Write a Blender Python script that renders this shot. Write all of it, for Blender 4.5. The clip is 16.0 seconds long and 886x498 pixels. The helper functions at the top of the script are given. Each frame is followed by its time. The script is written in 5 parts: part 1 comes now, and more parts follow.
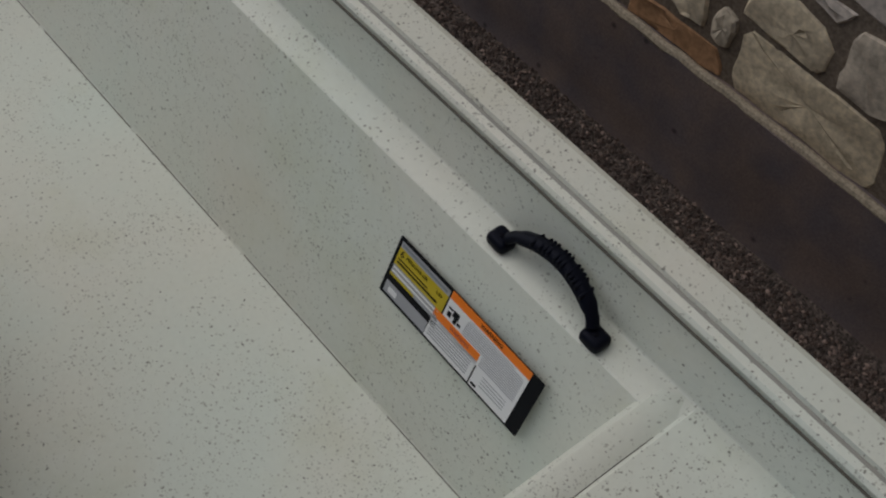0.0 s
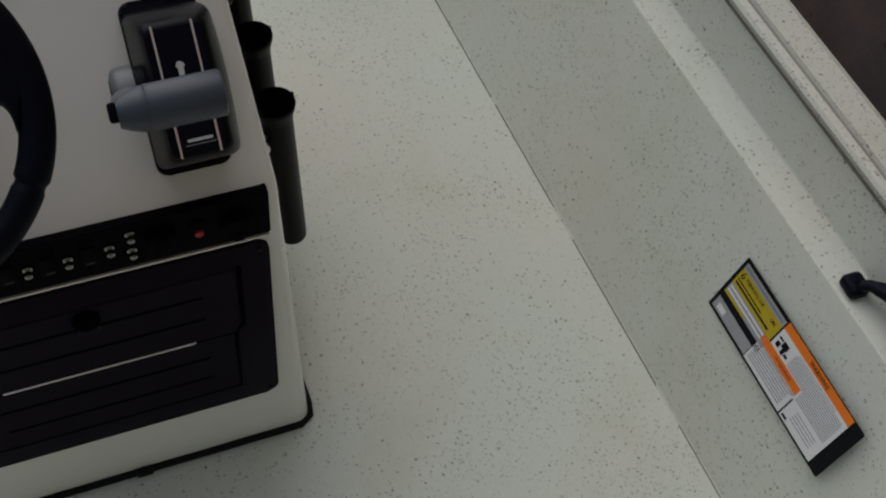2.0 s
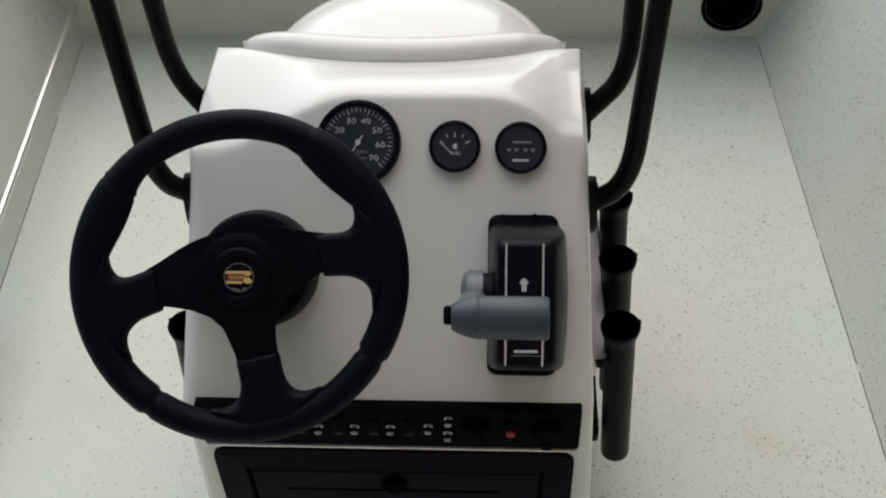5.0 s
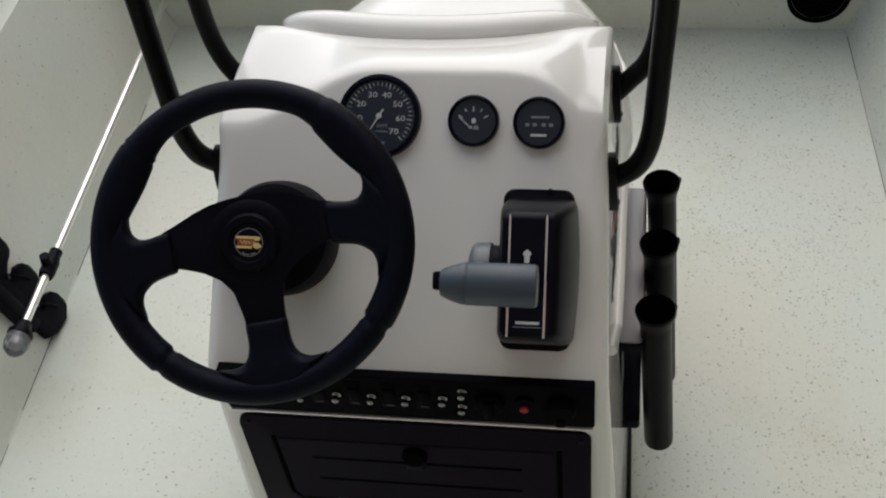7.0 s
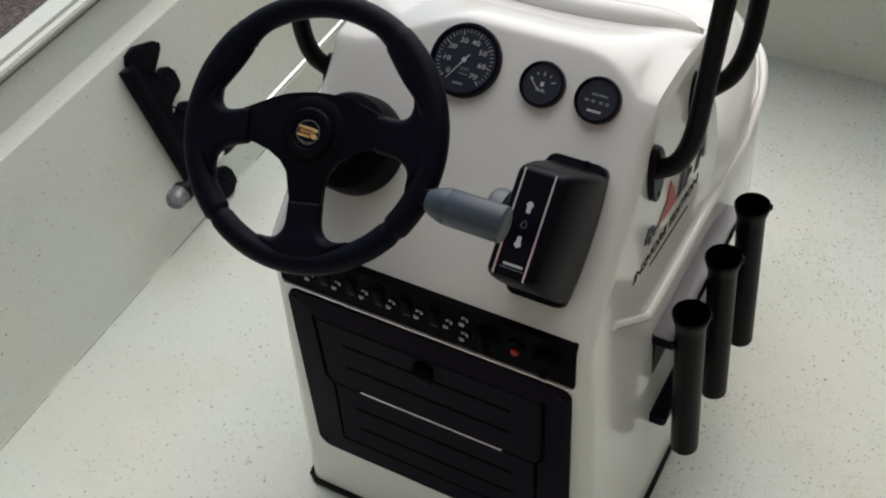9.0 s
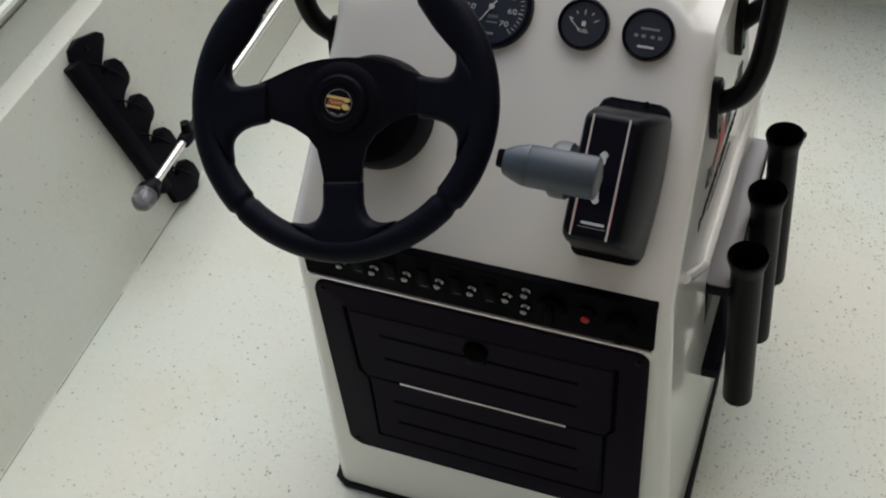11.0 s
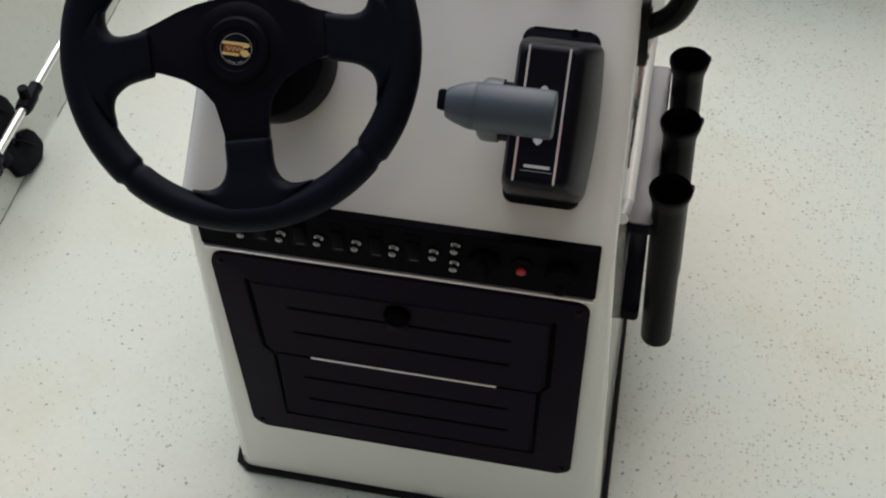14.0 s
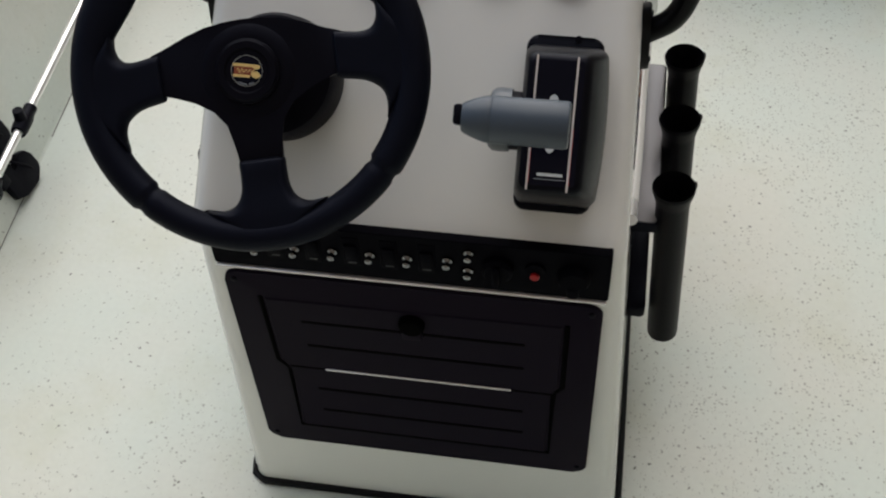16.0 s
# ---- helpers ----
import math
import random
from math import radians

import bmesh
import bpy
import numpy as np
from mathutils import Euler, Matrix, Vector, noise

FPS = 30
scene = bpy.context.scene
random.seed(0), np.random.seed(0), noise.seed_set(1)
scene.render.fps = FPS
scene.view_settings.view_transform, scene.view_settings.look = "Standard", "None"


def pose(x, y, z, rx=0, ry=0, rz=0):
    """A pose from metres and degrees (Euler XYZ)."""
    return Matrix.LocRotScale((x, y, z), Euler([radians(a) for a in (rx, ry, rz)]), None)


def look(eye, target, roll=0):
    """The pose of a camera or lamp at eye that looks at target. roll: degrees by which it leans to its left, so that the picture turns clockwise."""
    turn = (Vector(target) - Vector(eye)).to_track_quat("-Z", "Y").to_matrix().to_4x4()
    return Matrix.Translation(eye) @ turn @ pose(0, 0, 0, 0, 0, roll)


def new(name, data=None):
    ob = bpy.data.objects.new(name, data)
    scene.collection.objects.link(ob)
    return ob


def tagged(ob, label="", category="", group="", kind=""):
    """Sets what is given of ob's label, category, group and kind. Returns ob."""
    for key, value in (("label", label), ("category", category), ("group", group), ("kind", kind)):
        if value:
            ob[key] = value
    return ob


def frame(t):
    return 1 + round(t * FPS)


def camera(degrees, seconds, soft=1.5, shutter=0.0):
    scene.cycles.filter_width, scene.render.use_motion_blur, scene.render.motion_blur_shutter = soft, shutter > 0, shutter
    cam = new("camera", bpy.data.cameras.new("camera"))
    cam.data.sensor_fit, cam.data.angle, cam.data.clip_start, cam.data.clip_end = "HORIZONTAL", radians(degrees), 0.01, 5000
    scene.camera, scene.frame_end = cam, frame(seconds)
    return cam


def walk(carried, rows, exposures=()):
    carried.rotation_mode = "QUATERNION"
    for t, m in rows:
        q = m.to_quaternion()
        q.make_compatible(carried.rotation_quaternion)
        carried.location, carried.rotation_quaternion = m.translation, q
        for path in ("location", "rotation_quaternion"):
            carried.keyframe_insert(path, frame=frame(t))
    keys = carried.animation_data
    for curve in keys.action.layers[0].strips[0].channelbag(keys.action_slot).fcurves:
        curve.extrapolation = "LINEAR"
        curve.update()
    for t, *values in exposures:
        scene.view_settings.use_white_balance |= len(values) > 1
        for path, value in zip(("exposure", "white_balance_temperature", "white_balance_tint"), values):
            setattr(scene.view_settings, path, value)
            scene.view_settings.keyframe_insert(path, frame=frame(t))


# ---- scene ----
cam = camera(41.7, 16.0, soft=2.1)
PATH = [
    (0, (0.293, -0.85, 1.722), (1.106, -0.034, 0.087), 8.2),
    (0.5, (0.297, -0.853, 1.708), (1.04, -0.036, 0.04), 8.6),
    (1, (0.258, -0.839, 1.707), (0.982, -0.017, 0.033), 10.5),
    (1.5, (0.158, -0.835, 1.718), (0.768, 0.082, 0.049), 8.3),
    (2, (0.056, -0.813, 1.745), (0.581, 0.194, 0.098), 8.5),
    (2.5, (-0.018, -0.808, 1.764), (0.369, 0.299, 0.144), 7.1),
    (3, (-0.065, -0.818, 1.819), (0.146, 0.396, 0.243), 4.1),
    (3.5, (-0.076, -0.813, 1.822), (0.113, 0.471, 0.3), 2.9),
    (5.8, (0.228, -0.871, 1.829), (0.01, 0.518, 0.406), -4.8),
    (6, (0.233, -0.886, 1.824), (0.004, 0.514, 0.415), -5.3),
    (6.5, (0.245, -0.885, 1.814), (-0.038, 0.485, 0.384), -7.2),
    (7, (0.27, -0.854, 1.799), (-0.04, 0.493, 0.353), -7.5),
    (7.5, (0.369, -0.791, 1.793), (-0.074, 0.551, 0.377), -6.5),
    (8, (0.412, -0.774, 1.797), (-0.159, 0.517, 0.381), -6.0),
    (8.5, (0.474, -0.843, 1.851), (-0.203, 0.388, 0.427), -5.3),
    (9, (0.614, -0.912, 1.828), (-0.132, 0.286, 0.411), -4.8),
    (9.2, (0.656, -0.909, 1.811), (-0.108, 0.27, 0.387), -6.0),
    (11.3, (0.376, -0.900, 1.719), (-0.147, 0.351, 0.249), -4.8),
    (11.5, (0.383, -0.885, 1.709), (-0.072, 0.39, 0.237), -1.9),
    (12, (0.443, -0.903, 1.703), (-0.041, 0.382, 0.25), -3.0),
    (12.5, (0.445, -0.94, 1.712), (-0.037, 0.363, 0.273), -2.2),
    (13, (0.375, -0.933, 1.686), (-0.061, 0.345, 0.21), -3.1),
    (13.5, (0.294, -0.887, 1.664), (-0.055, 0.37, 0.149), -2.3),
    (14, (0.252, -0.841, 1.64), (-0.036, 0.413, 0.109), -1.9),
    (14.5, (0.245, -0.825, 1.64), (-0.052, 0.403, 0.089), -2.7),
    (15, (0.235, -0.809, 1.644), (-0.012, 0.42, 0.085), -0.8),
    (15.5, (0.241, -0.826, 1.64), (0.029, 0.401, 0.075), -1.1),
    (16, (0.217, -0.844, 1.663), (-0.04, 0.409, 0.125), -3.4),
]
walk(cam, [(t, look(eye, target, roll)) for t, eye, target, roll in PATH], exposures=[(0, -0.86), (1.0, -0.85), (1.6, -0.85), (2.0, -0.84), (2.5, -0.50), (3.0, -0.20), (3.5, -0.06), (6.0, -0.26), (7.5, -0.16), (9.0, -0.12), (12.0, -0.05), (16.0, -0.03)])


# ------------------------------------------------------------- world and light
SUN_EL, SUN_AZ = 51.0, -7.0          # degrees; the azimuth runs from the bow (+y) towards +x
world = bpy.data.worlds.new("overcast_sky")
scene.world = world
world.use_nodes = True
wn = world.node_tree.nodes
sky = wn.new("ShaderNodeTexSky")
sky.sky_type = 'NISHITA'
sky.sun_disc = False
sky.sun_elevation = radians(SUN_EL)
sky.sun_rotation = radians(SUN_AZ)
sky.dust_density = 1.5
sky.air_density = 1.0
sky.ozone_density = 1.0
hsv = wn.new("ShaderNodeHueSaturation")
hsv.inputs["Saturation"].default_value = 0.84
world.node_tree.links.new(sky.outputs[0], hsv.inputs["Color"])
world.node_tree.links.new(hsv.outputs[0], wn["Background"].inputs["Color"])
wn["Background"].inputs["Strength"].default_value = 0.125
sun_data = bpy.data.lights.new("sun", 'SUN')
sun_data.energy = 2.8
sun_data.angle = radians(86)
sun_data.color = (1.0, 0.952, 0.87)
sun = new("sun", sun_data)
sun_way = Vector((math.sin(radians(SUN_AZ)) * math.cos(radians(SUN_EL)), math.cos(radians(SUN_AZ)) * math.cos(radians(SUN_EL)), math.sin(radians(SUN_EL))))
sun.matrix_world = look(sun_way * 20, (0, 0, 0))


# ------------------------------------------------------------- materials
def material(name, color, rough=0.5, metal=0.0, vary=0.06, vary_scale=6.0, grain=0.0, grain_scale=300.0, bump=0.0, coat=0.0, spec=0.5, coat_rough=0.06):
    """A principled material with slow and fine variation of colour and roughness, and fine relief."""
    m = bpy.data.materials.new(name)
    m.use_nodes = True
    nt = m.node_tree
    n, l = nt.nodes, nt.links
    b = n["Principled BSDF"]
    b.inputs["Roughness"].default_value = rough
    b.inputs["Metallic"].default_value = metal
    b.inputs["Coat Weight"].default_value = coat
    b.inputs["Coat Roughness"].default_value = coat_rough
    b.inputs["Specular IOR Level"].default_value = spec
    co = n.new("ShaderNodeTexCoord")
    slow = n.new("ShaderNodeTexNoise")
    slow.inputs["Scale"].default_value = vary_scale
    slow.inputs["Detail"].default_value = 5
    l.new(co.outputs["Object"], slow.inputs["Vector"])
    fine = n.new("ShaderNodeTexNoise")
    fine.inputs["Scale"].default_value = grain_scale
    fine.inputs["Detail"].default_value = 2
    l.new(co.outputs["Object"], fine.inputs["Vector"])
    mix = n.new("ShaderNodeMix")
    mix.data_type = 'RGBA'
    mix.inputs[6].default_value = (*[c * (1 - vary) for c in color], 1)
    mix.inputs[7].default_value = (*[min(1, c * (1 + vary)) for c in color], 1)
    l.new(slow.outputs["Fac"], mix.inputs[0])
    out = mix.outputs[2]
    if grain:
        g = n.new("ShaderNodeMix")
        g.data_type = 'RGBA'
        g.blend_type = 'MULTIPLY'
        g.inputs[0].default_value = 1.0
        ramp = n.new("ShaderNodeMapRange")
        ramp.inputs[1].default_value, ramp.inputs[2].default_value = 0.3, 0.7
        ramp.inputs[3].default_value, ramp.inputs[4].default_value = 1 - grain, 1 + grain
        l.new(fine.outputs["Fac"], ramp.inputs[0])
        l.new(out, g.inputs[6])
        l.new(ramp.outputs[0], g.inputs[7])
        out = g.outputs[2]
    l.new(out, b.inputs["Base Color"])
    rr = n.new("ShaderNodeMapRange")
    rr.inputs[3].default_value, rr.inputs[4].default_value = max(0.02, rough * 0.8), min(1, rough * 1.2)
    l.new(slow.outputs["Fac"], rr.inputs[0])
    l.new(rr.outputs[0], b.inputs["Roughness"])
    if bump:
        bu = n.new("ShaderNodeBump")
        bu.inputs["Strength"].default_value = bump
        bu.inputs["Distance"].default_value = 0.001
        l.new(fine.outputs["Fac"], bu.inputs["Height"])
        l.new(bu.outputs[0], b.inputs["Normal"])
    return m


def speckled_gelcoat(name, color, rough, amount=1.0):
    """Off-white boat paint with scattered dark flecks in loose clumps, faint stains and a slightly uneven roll."""
    m = material(name, color, rough, vary=0.05, vary_scale=2.2, grain=0.02, grain_scale=90, bump=0.12)
    nt = m.node_tree
    n, l = nt.nodes, nt.links
    b = n["Principled BSDF"]
    base = b.inputs["Base Color"].links[0].from_socket
    co = n.new("ShaderNodeTexCoord")
    warp = n.new("ShaderNodeTexNoise")
    warp.inputs["Scale"].default_value = 160
    l.new(co.outputs["Object"], warp.inputs["Vector"])
    add = n.new("ShaderNodeVectorMath")
    add.operation = 'MULTIPLY_ADD'
    l.new(warp.outputs["Color"], add.inputs[0])
    add.inputs[1].default_value = (0.009, 0.009, 0.009)
    l.new(co.outputs["Object"], add.inputs[2])
    stain = n.new("ShaderNodeTexNoise")
    stain.inputs["Scale"].default_value = 3.6
    stain.inputs["Detail"].default_value = 6
    stain.inputs["Roughness"].default_value = 0.65
    l.new(co.outputs["Object"], stain.inputs["Vector"])
    sm = n.new("ShaderNodeMapRange")
    sm.inputs[1].default_value, sm.inputs[2].default_value = 0.52, 0.72
    sm.inputs[3].default_value, sm.inputs[4].default_value = 0.0, 0.9
    l.new(stain.outputs["Fac"], sm.inputs[0])
    st = n.new("ShaderNodeMix")
    st.data_type, st.blend_type = 'RGBA', 'MULTIPLY'
    l.new(sm.outputs[0], st.inputs[0])
    l.new(base, st.inputs[6])
    st.inputs[7].default_value = (0.930, 0.925, 0.865, 1)
    # broad, faint drifts between a pinkish and a greenish white
    drift = n.new("ShaderNodeTexNoise")
    drift.inputs["Scale"].default_value, drift.inputs["Detail"].default_value = 2.4, 4
    l.new(co.outputs["Object"], drift.inputs["Vector"])
    hue = n.new("ShaderNodeValToRGB")
    hue.color_ramp.elements[0].position, hue.color_ramp.elements[0].color = 0.36, (1.0, 0.972, 0.955, 1)
    hue.color_ramp.elements[1].position, hue.color_ramp.elements[1].color = 0.64, (0.945, 0.985, 0.985, 1)
    l.new(drift.outputs["Fac"], hue.inputs[0])
    tinted = n.new("ShaderNodeMix")
    tinted.data_type, tinted.blend_type = 'RGBA', 'MULTIPLY'
    tinted.inputs[0].default_value = 1.0
    l.new(st.outputs[2], tinted.inputs[6])
    l.new(hue.outputs[0], tinted.inputs[7])
    prev = tinted.outputs[2]
    # the spatter was thrown on more sparsely to port
    axes = n.new("ShaderNodeSeparateXYZ")
    l.new(co.outputs["Object"], axes.inputs[0])
    thin = n.new("ShaderNodeMapRange")
    thin.inputs[1].default_value, thin.inputs[2].default_value = -0.95, 0.45
    thin.inputs[3].default_value, thin.inputs[4].default_value = 0.10 * amount, amount
    l.new(axes.outputs[0], thin.inputs[0])
    for scale, size, share, dark, seed in ((122.0, 0.295, 1.0, 0.075, 0.0), (175.0, 0.33, 1.0, 0.12, 7.3), (82.0, 0.21, 0.65, 0.055, 3.1)):
        shift = n.new("ShaderNodeVectorMath")
        shift.operation = 'ADD'
        shift.inputs[1].default_value = (seed, seed * 2, seed * 3)
        l.new(add.outputs[0], shift.inputs[0])
        vor = n.new("ShaderNodeTexVoronoi")
        vor.inputs["Scale"].default_value = scale
        l.new(shift.outputs[0], vor.inputs["Vector"])
        clump = n.new("ShaderNodeTexNoise")
        clump.inputs["Scale"].default_value = 5.5
        clump.inputs["Detail"].default_value = 4
        clump.inputs["Roughness"].default_value = 0.6
        l.new(shift.outputs[0], clump.inputs["Vector"])
        sep = n.new("ShaderNodeSeparateColor")
        l.new(vor.outputs["Color"], sep.inputs[0])
        # a cell carries a fleck where its own chance is under the local density
        dens = n.new("ShaderNodeMapRange")
        dens.inputs[1].default_value, dens.inputs[2].default_value = 0.42, 0.62
        dens.inputs[3].default_value, dens.inputs[4].default_value = share * 0.10, share
        l.new(clump.outputs["Fac"], dens.inputs[0])
        local = n.new("ShaderNodeMath")
        local.operation = 'MULTIPLY'
        l.new(dens.outputs[0], local.inputs[0])
        l.new(thin.outputs[0], local.inputs[1])
        has = n.new("ShaderNodeMath")
        has.operation = 'LESS_THAN'
        l.new(sep.outputs[0], has.inputs[0])
        l.new(local.outputs[0], has.inputs[1])
        rad = n.new("ShaderNodeMath")
        rad.operation = 'MULTIPLY_ADD'
        l.new(sep.outputs[1], rad.inputs[0])
        rad.inputs[1].default_value, rad.inputs[2].default_value = size * 0.8, size * 0.5
        # flecks fade at their edge
        near = n.new("ShaderNodeMapRange")
        near.interpolation_type = 'SMOOTHSTEP'
        l.new(vor.outputs["Distance"], near.inputs[0])
        inner = n.new("ShaderNodeMath")
        inner.operation = 'MULTIPLY'
        l.new(rad.outputs[0], inner.inputs[0])
        inner.inputs[1].default_value = 0.50
        l.new(inner.outputs[0], near.inputs[1])
        l.new(rad.outputs[0], near.inputs[2])
        near.inputs[3].default_value, near.inputs[4].default_value = 1.0, 0.0
        both = n.new("ShaderNodeMath")
        both.operation = 'MULTIPLY'
        l.new(has.outputs[0], both.inputs[0])
        l.new(near.outputs[0], both.inputs[1])
        soft = n.new("ShaderNodeMath")
        soft.operation = 'MULTIPLY'
        l.new(both.outputs[0], soft.inputs[0])
        mr = n.new("ShaderNodeMapRange")
        mr.inputs[3].default_value, mr.inputs[4].default_value = 0.18, 0.78
        l.new(sep.outputs[2], mr.inputs[0])
        l.new(mr.outputs[0], soft.inputs[1])
        mix = n.new("ShaderNodeMix")
        mix.data_type = 'RGBA'
        l.new(soft.outputs[0], mix.inputs[0])
        l.new(prev, mix.inputs[6])
        mix.inputs[7].default_value = (dark * 1.06, dark * 0.98, dark * 0.78, 1)
        prev = mix.outputs[2]
    l.new(prev, b.inputs["Base Color"])
    return m


DECK = speckled_gelcoat("speckled_deck_gelcoat", (0.632, 0.661, 0.604), 0.42)
HULL = speckled_gelcoat("speckled_hull_gelcoat", (0.648, 0.668, 0.612), 0.38)
BULKG = speckled_gelcoat("speckled_bulkhead_gelcoat", (0.654, 0.668, 0.604), 0.38, 0.16)
GEL = material("white_gelcoat", (0.788, 0.785, 0.760), 0.22, vary=0.02, vary_scale=3, bump=0.010, grain_scale=40, coat=0.75, spec=0.28, coat_rough=0.07)
BLACK = material("black_moulded_plastic", (0.0030, 0.0026, 0.0046), 0.42, spec=0.09, vary=0.15, vary_scale=14, grain=0.2, grain_scale=900, bump=0.25)
GLOSS = material("gloss_black_plastic", (0.0032, 0.0032, 0.0075), 0.22, spec=0.16, vary=0.1)
DARKP = material("black_panel", (0.0096, 0.0068, 0.0132), 0.6, spec=0.05, vary=0.15, bump=0.1, grain_scale=700)
GROOVE = material("black_groove", (0.0012, 0.0012, 0.0012), 0.8, spec=0.02)
HOUSING = material("satin_black_housing", (0.0038, 0.0036, 0.0052), 0.36, spec=0.10, vary=0.12, vary_scale=14, grain=0.15, grain_scale=900, bump=0.15)
SWITCH = material("black_switch_panel", (0.0020, 0.0017, 0.0028), 0.6, spec=0.035, vary=0.15, bump=0.1, grain_scale=700)
VINYL = material("black_foam_grip", (0.0021, 0.0025, 0.0060), 0.46, spec=0.13, vary=0.15, vary_scale=30, grain=0.15, grain_scale=1200, bump=0.3)
RAIL = material("black_powder_coat", (0.0025, 0.0025, 0.0032), 0.36, spec=0.13, vary=0.1, bump=0.1, grain_scale=500)
TUBE = material("black_tube_plastic", (0.0030, 0.0026, 0.0042), 0.38, spec=0.11, vary=0.12, bump=0.1)
SEAM = material("dark_seam", (0.10, 0.092, 0.078), 0.8, vary=0.3, vary_scale=20)
RUBBER = material("black_rubber_trim", (0.006, 0.006, 0.007), 0.6, spec=0.15, vary=0.2)
CHROME = material("chrome", (0.25, 0.25, 0.26), 0.18, metal=1.0, vary=0.03)
STEEL = material("polished_tube", (0.90, 0.90, 0.90), 0.30, metal=1.0, vary=0.03)
GREY = material("slate_grey_plastic", (0.040, 0.055, 0.075), 0.38, vary=0.06, bump=0.1, grain_scale=800)
GREYL = material("sheen_grey_plastic", (0.11, 0.125, 0.14), 0.36, vary=0.05)
RED = material("red_lens", (0.36, 0.008, 0.010), 0.3)
NAVY = material("navy_vinyl", (0.012, 0.016, 0.05), 0.35)
RUST = material("rust_vinyl", (0.22, 0.085, 0.035), 0.35, vary=0.1)
REDD = material("red_vinyl", (0.45, 0.02, 0.025), 0.35)
DIAL = material("dial_face", (0.011, 0.017, 0.033), 0.35, vary=0.08)
INK = material("white_ink", (0.52, 0.54, 0.55), 0.5, vary=0.04)
INKG = material("grey_ink", (0.20, 0.22, 0.25), 0.5, vary=0.04)
SILV = material("silver_stripe", (0.80, 0.75, 0.75), 0.25, metal=0.5)
STRIPER = material("red_stripe", (0.35, 0.05, 0.06), 0.3)
GOLD = material("gold_emblem", (0.75, 0.55, 0.22), 0.3, metal=0.3, vary=0.15, vary_scale=120)
BROWN = material("brown_emblem", (0.22, 0.05, 0.02), 0.35, vary=0.2, vary_scale=120)
PAPER = material("label_white", (0.74, 0.75, 0.77), 0.4, vary=0.03)
PAPERG = material("label_print_grey", (0.33, 0.34, 0.37), 0.5, vary=0.12, vary_scale=60)
YELLOW = material("label_yellow", (0.48, 0.37, 0.012), 0.4, vary=0.04)
ORANGE = material("label_orange", (0.85, 0.20, 0.012), 0.4, vary=0.04)
LBLACK = material("label_black", (0.006, 0.0065, 0.009), 0.5, spec=0.12)
PADW = material("white_pad", (0.80, 0.79, 0.74), 0.4, vary=0.02)
PADD = material("faint_grey_ink", (0.03, 0.03, 0.032), 0.5)
PADG = material("grey_rim", (0.22, 0.22, 0.21), 0.5, vary=0.1)
ALU = material("grey_groove", (0.30, 0.30, 0.28), 0.5, vary=0.15, vary_scale=9)
RACKTOP = material("sky_grey_plate", (0.26, 0.25, 0.265), 0.35, vary=0.08)
FOOT = material("dark_footing", (0.175, 0.145, 0.140), 0.75, vary=0.35, vary_scale=5, grain=0.15, grain_scale=160, bump=0.3)
BOUNCE = material("bounce_wall_brown", (0.52, 0.41, 0.29), 0.85, vary=0.2, vary_scale=4, grain=0.2, grain_scale=60, bump=0.6)
BEAD = material("sandy_mortar", (0.33, 0.28, 0.215), 0.9, vary=0.3, vary_scale=18, grain=0.3, grain_scale=150, bump=0.9)
BLOCKER = material("blocker_brown", (0.22, 0.19, 0.15), 0.9, vary=0.2, vary_scale=3, grain=0.2, grain_scale=60, bump=0.5)
MORTAR = material("brown_mortar", (0.17, 0.135, 0.105), 0.9, vary=0.3, vary_scale=9, grain=0.3, grain_scale=120, bump=0.8)

# the sky's blue sheen put into the specular tint of the black plastics
for m in (VINYL, BLACK, HOUSING, GLOSS, SWITCH):
    m.node_tree.nodes["Principled BSDF"].inputs["Specular Tint"].default_value = (0.70, 0.76, 1.0, 1)


def add_chips(m):
    """Scattered dark pits and chips in a painted surface."""
    n, l = m.node_tree.nodes, m.node_tree.links
    b = n["Principled BSDF"]
    base = b.inputs["Base Color"].links[0].from_socket
    co = n.new("ShaderNodeTexCoord")
    v = n.new("ShaderNodeTexVoronoi")
    v.inputs["Scale"].default_value = 11
    l.new(co.outputs["Object"], v.inputs["Vector"])
    near = n.new("ShaderNodeMapRange")
    near.inputs[1].default_value, near.inputs[2].default_value = 0.05, 0.12
    near.inputs[3].default_value, near.inputs[4].default_value = 0.75, 0.0
    l.new(v.outputs["Distance"], near.inputs[0])
    blot = n.new("ShaderNodeTexNoise")
    blot.inputs["Scale"].default_value, blot.inputs["Detail"].default_value = 7.0, 6
    l.new(co.outputs["Object"], blot.inputs["Vector"])
    ramp = n.new("ShaderNodeValToRGB")
    e = ramp.color_ramp.elements
    e[0].position, e[0].color = 0.35, (0.80, 0.82, 0.92, 1)
    e[1].position, e[1].color = 0.65, (1.12, 1.02, 0.95, 1)
    l.new(blot.outputs["Fac"], ramp.inputs[0])
    mul = n.new("ShaderNodeMix")
    mul.data_type, mul.blend_type = 'RGBA', 'MULTIPLY'
    mul.inputs[0].default_value = 1.0
    l.new(base, mul.inputs[6])
    l.new(ramp.outputs[0], mul.inputs[7])
    mix = n.new("ShaderNodeMix")
    mix.data_type = 'RGBA'
    l.new(near.outputs[0], mix.inputs[0])
    l.new(mul.outputs[2], mix.inputs[6])
    mix.inputs[7].default_value = (0.03, 0.027, 0.027, 1)
    l.new(mix.outputs[2], b.inputs["Base Color"])


add_chips(FOOT)


